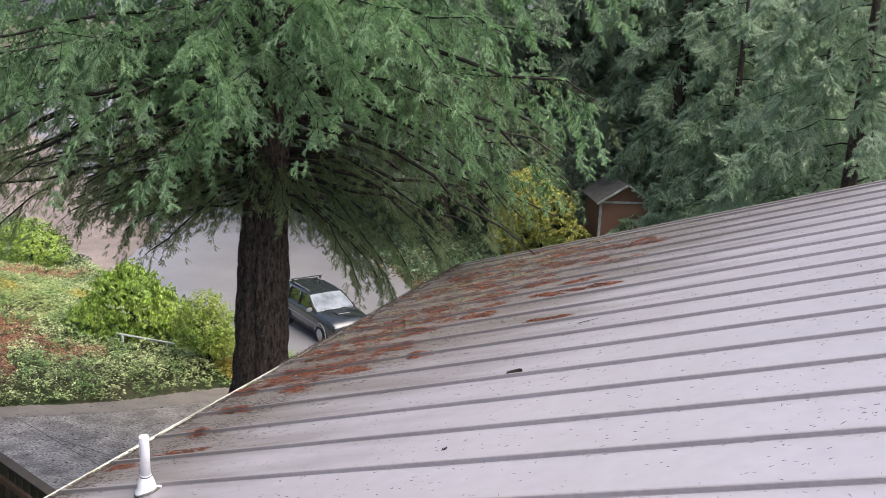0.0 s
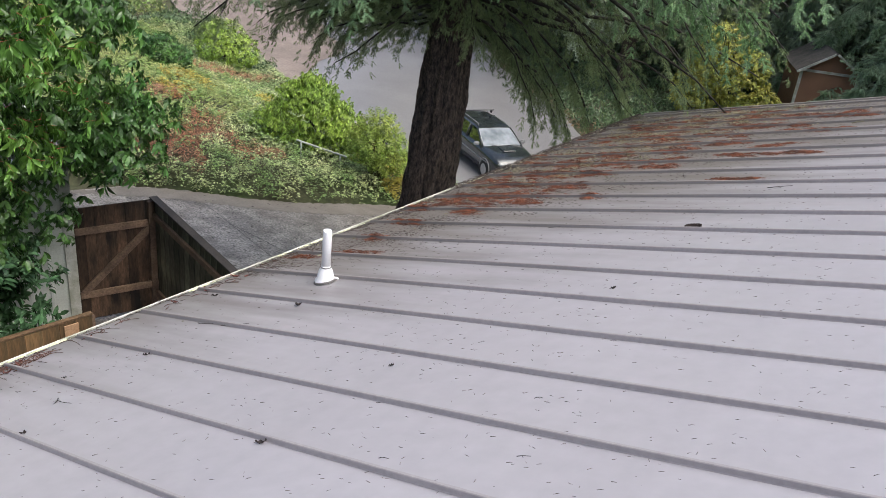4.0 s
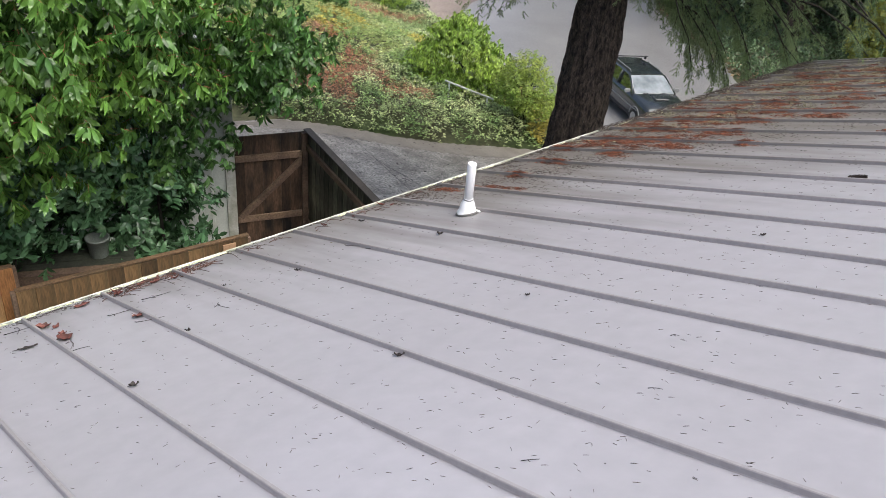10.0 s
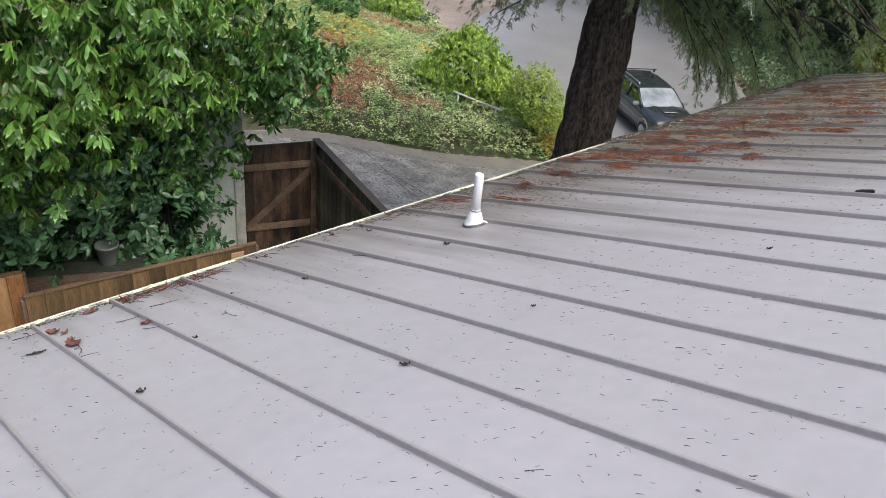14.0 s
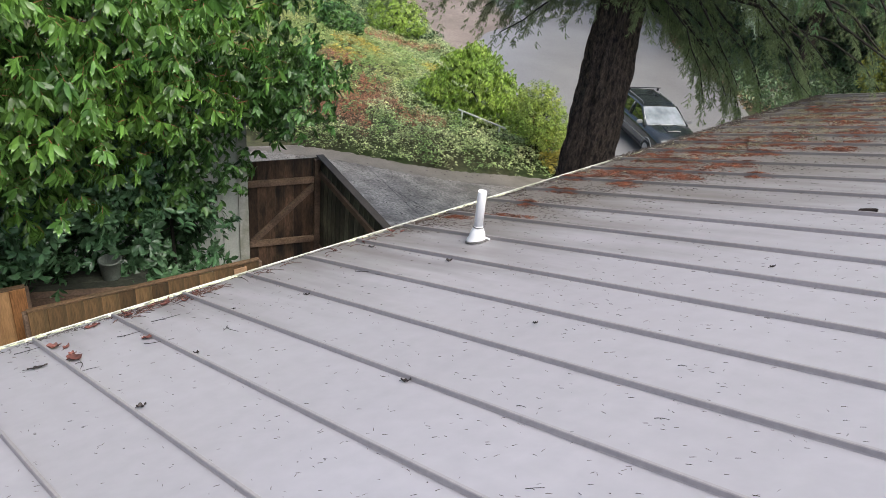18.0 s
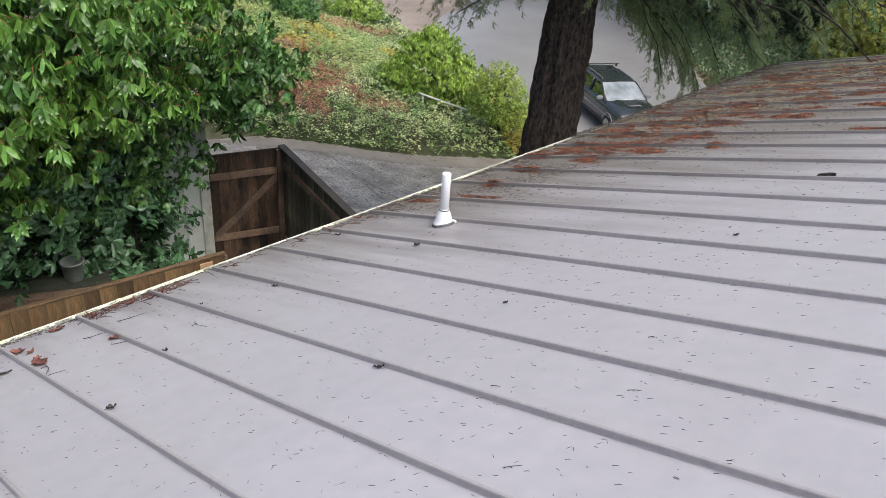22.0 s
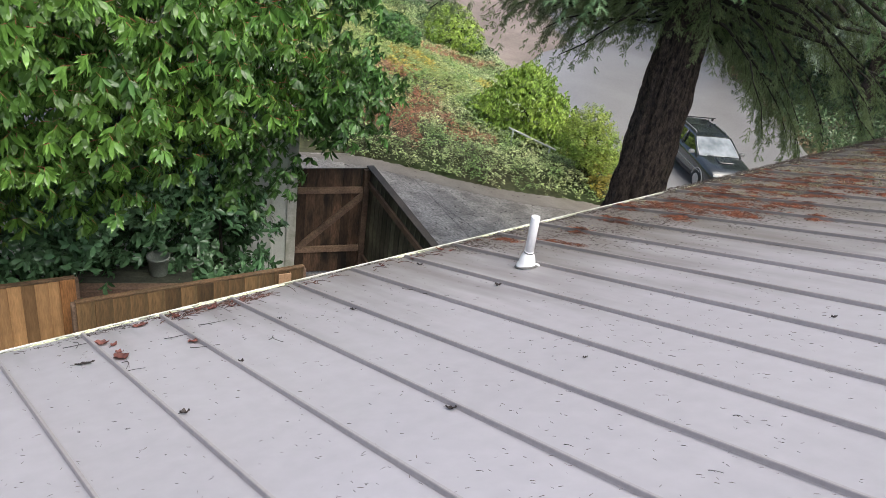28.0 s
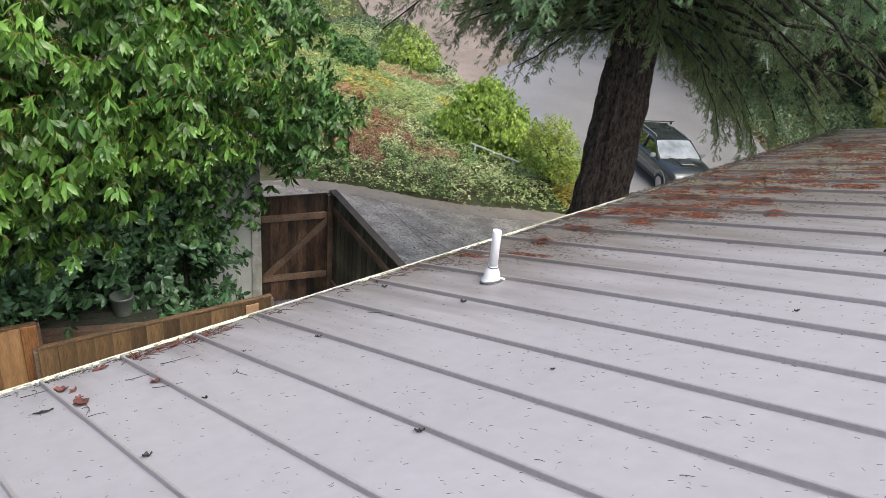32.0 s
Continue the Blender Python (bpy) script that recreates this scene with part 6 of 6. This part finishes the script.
def dead_leaf(u, v, yaw, length, width, curl, material, label, stalk=0.24):
    """A dry leaf, curled across and lifted at its tip, with a stalk."""
    V, n, w = [], 17, 7
    for i in range(n):
        t = i / (n - 1)
        half = width / 2 * math.sin(math.pi * min(t * 0.92 + 0.06, 1)) ** 0.8 * (1 + 0.17 * math.sin(17 * t + 40 * u) * (0.4 + t))
        for j in range(w):
            q = 2 * j / (w - 1) - 1
            V.append(((t - 0.5) * length, half * q, 0.003 + 1.3 * curl * half * q * q * (0.6 + 0.4 * math.sin(6 * t + 9 * v)) + 0.9 * curl * length * (t - 0.4) ** 2 + 0.004 * math.sin(13 * t + 5 * q + 7 * u) + 0.004))
    F = [(i * w + j, (i + 1) * w + j, (i + 1) * w + j + 1, i * w + j + 1) for i in range(n - 1) for j in range(w - 1)]
    leaf = thing("dead_leaf", on(u, v, yaw), label, "leaf", "fallen leaves on the roof")
    part("blade", np_mesh("blade", V, F, True), material, leaf)
    part("stalk", tube([(-0.5 * length, 0, 0.004 + 0.08 * curl * length), (-(0.5 + stalk * 0.5) * length, 0.12 * stalk * length, 0.006), (-(0.5 + stalk) * length, 0.5 * stalk * length, 0.004)], 0.0013, 5), M_LEAF_DARK, leaf)
    return leaf


for args in ((0.655, 0.425, 0.4, 0.065, 0.055, 0.4, M_LEAF_RED, "curled reddish-brown dead leaf on the roof"), (0.28, 0.04, 0.9, 0.09, 0.062, 0.55, M_LEAF_RED, "curled reddish-brown dead leaf on the roof"),
             (0.60, 0.055, 3.3, 0.105, 0.082, 0.4, M_LEAF_RED, "red dead leaf with a long bent stalk", 1.4), (0.54, -0.115, 1.2, 0.10, 0.026, 0.2, M_LEAF_DARK, "narrow dark dead leaf"),
             (1.14, 2.225, 0.3, 0.05, 0.03, 0.9, M_LEAF_DARK, "tightly curled dark dead leaf"), (2.38, 0.885, 0.35, 0.055, 0.02, 0.8, M_LEAF_DARK, "narrow curled dark dead leaf"),
             (1.57, 0.045, 1.0, 0.045, 0.028, 0.9, M_LEAF_DARK, "tightly curled dark dead leaf"), (1.16, 0.485, 0.5, 0.04, 0.02, 0.8, M_LEAF_DARK, "tightly curled dark dead leaf"),
             (0.10, 0.31, 1.4, 0.09, 0.06, 0.2, M_LEAF_RED, "brick-red dead leaf beside the eave"), (0.52, 0.07, 0.7, 0.05, 0.035, 0.9, M_LEAF_RED, "curled reddish-brown dead leaf on the roof"), (0.36, 0.085, 2.1, 0.045, 0.03, 1.0, M_LEAF_RED, "curled reddish-brown dead leaf on the roof"), (0.13, 0.52, 0.8, 0.06, 0.03, 0.9, M_LEAF_RED, "curled reddish-brown dead leaf on the roof"), (0.12, 0.75, 1.9, 0.07, 0.035, 0.7, M_LEAF_RED, "curled reddish-brown dead leaf on the roof"), (0.85, 1.335, 0.3, 0.05, 0.014, 0.7, M_LEAF_DARK, "narrow curled dark dead leaf"),
             (0.66, 0.945, 0.6, 0.03, 0.02, 0.8, M_LEAF_DARK, "tightly curled dark dead leaf"), (2.93, 2.93, 0.7, 0.03, 0.016, 0.8, M_LEAF_DARK, "tightly curled dark dead leaf"),
             (2.39, 1.68, 0.3, 0.024, 0.016, 0.7, M_LEAF_DARK, "tightly curled dark dead leaf"), (0.30, 2.22, 0.2, 0.06, 0.02, 0.5, M_LEAF_DARK, "narrow curled dark dead leaf")):
    dead_leaf(*args)

twig_r = random.Random(5)


def twig_thing(u, v, yaw, length, bend, thick=0.0022, forks=1, bark=None, words="thin reddish-brown fallen twig by the eave"):
    """A thin fallen twig, bent, with side shoots."""
    pts = [(length * t - length / 2, bend * length * (t * t - 0.4 * t) * 1.6, 0.003 + 0.006 * math.sin(3.1 * t)) for t in (0, 0.2, 0.4, 0.6, 0.8, 1.0)]
    tw = thing("fallen_twig", on(u, v, yaw), words if bark else "thin dark fallen twig on the roof", "twig", "fallen twigs")
    part("shoot", tube(pts, [thick * (1 - 0.1 * k) for k in range(6)], 5), bark or M_LEAF_DARK, tw)
    for k in range(forks):
        p = pts[2 + k]
        part("side_shoot", tube([p, (p[0] + 0.2 * length, p[1] + (0.14 if k % 2 else -0.14) * length, 0.008)], thick * 0.6, 5), bark or M_LEAF_DARK, tw)
    return tw


for u, v, yaw, ln, bend in ((0.96, 0.755, -0.5, 0.13, 0.5), (0.78, 0.40, 0.3, 0.12, 0.9), (0.70, 0.06, 0.9, 0.07, -1.1), (0.50, 0.36, 0.5, 0.11, 1.2),
                            (0.98, 1.83, 0.15, 0.18, 0.3), (0.78, 1.80, 0.1, 0.16, 0.25), (0.42, 0.62, 0.9, 0.15, 0.5), (3.38, 0.60, 0.4, 0.055, 0.4), (2.95, 0.99, 0.1, 0.04, 0.2), (3.43, 1.20, 0.1, 0.05, 0.3), (3.24, 1.62, 0.2, 0.035, 0.2),
                            (1.89, 4.08, 0.0, 0.10, 0.4), (0.20, -0.08, 1.0, 0.14, 0.5), (0.16, -0.05, 0.3, 0.12, -0.5), (0.85, 0.05, 0.9, 0.08, 0.4)):
    twig_thing(u, v, yaw, ln, bend, 0.0023 if ln > 0.1 else 0.0017, int(ln * 100) % 2)
for k in range(96):
    v = twig_r.uniform(0.46, 1.15) if k < 66 else twig_r.uniform(1.2, 3.2)
    twig_thing(abs(twig_r.gauss(0.06, 0.05)) + 0.02, v, twig_r.gauss(1.5, 0.7), twig_r.uniform(0.05, 0.15), twig_r.uniform(-1.5, 1.5), 0.0026, k % 3, M_TWIG_RED)
for k in range(16):
    dead_leaf(abs(twig_r.gauss(0.07, 0.05)) + 0.03, twig_r.uniform(0.5, 1.0) if k < 11 else twig_r.uniform(1.3, 3.0), twig_r.uniform(0, 6.2), twig_r.uniform(0.04, 0.08), twig_r.uniform(0.012, 0.024), twig_r.uniform(0.5, 1.1), M_LEAF_RED, "narrow reddish-brown dead leaf by the eave")

for u, v, yaw, ln, bend in ((1.80, 7.95, 0.9, 0.24, 0.5), (1.35, 9.25, 0.1, 0.34, 0.4), (1.60, 9.30, -0.2, 0.28, -0.5), (1.05, 9.0, 0.2, 0.22, 0.6), (1.2, 6.6, 0.3, 0.20, -0.6), (0.9, 7.3, 0.1, 0.26, 0.4), (3.1, 8.2, 0.3, 0.18, 0.5), (0.5, 8.1, 0.4, 0.24, -0.5), (0.35, 6.9, 0.9, 0.20, 0.5)):
    twig_thing(u, v, yaw, ln, bend, 0.006, 2, M_LICHEN, "pale lichen-covered fallen twig on the far roof")
twig_thing(3.12, 5.32, 0.1, 0.17, 0.3, 0.003, 1)

# leaf bits and bark on the driveway
n = 1500
x, y = rng.uniform(-10.5, -1.5, n), rng.uniform(5.6, 16, n)
ok = garden_d(x, y) < -0.1
x, y = x[ok], y[ok]
p = np.stack([x, y, ground_z(x, y) + 0.02], 1)
yaw = rng.normal(0.9, 0.6, len(x))
m = frames_of(p, np.stack([np.cos(yaw), np.sin(yaw), -0.17 * np.sin(yaw)], 1), np.array((0, 0.17, 1.0)) + 0 * p, rng.uniform(0.3, 1.1, len(x)) ** 1.5)
V, F = tiled(np.array([(-0.012, -0.03, 0), (0.012, -0.025, 0), (0.015, 0.02, 0), (-0.006, 0.035, 0), (0, 0, 0.008)]), np.array([(0, 1, 4), (1, 2, 4), (2, 3, 4), (3, 0, 4)]), m)
tagged(part("drive_debris", np_mesh("drive_debris", V, F), M_LEAF_DARK), "dark wet leaf bits strewn over the driveway", "fallen leaves", kind="stuff")
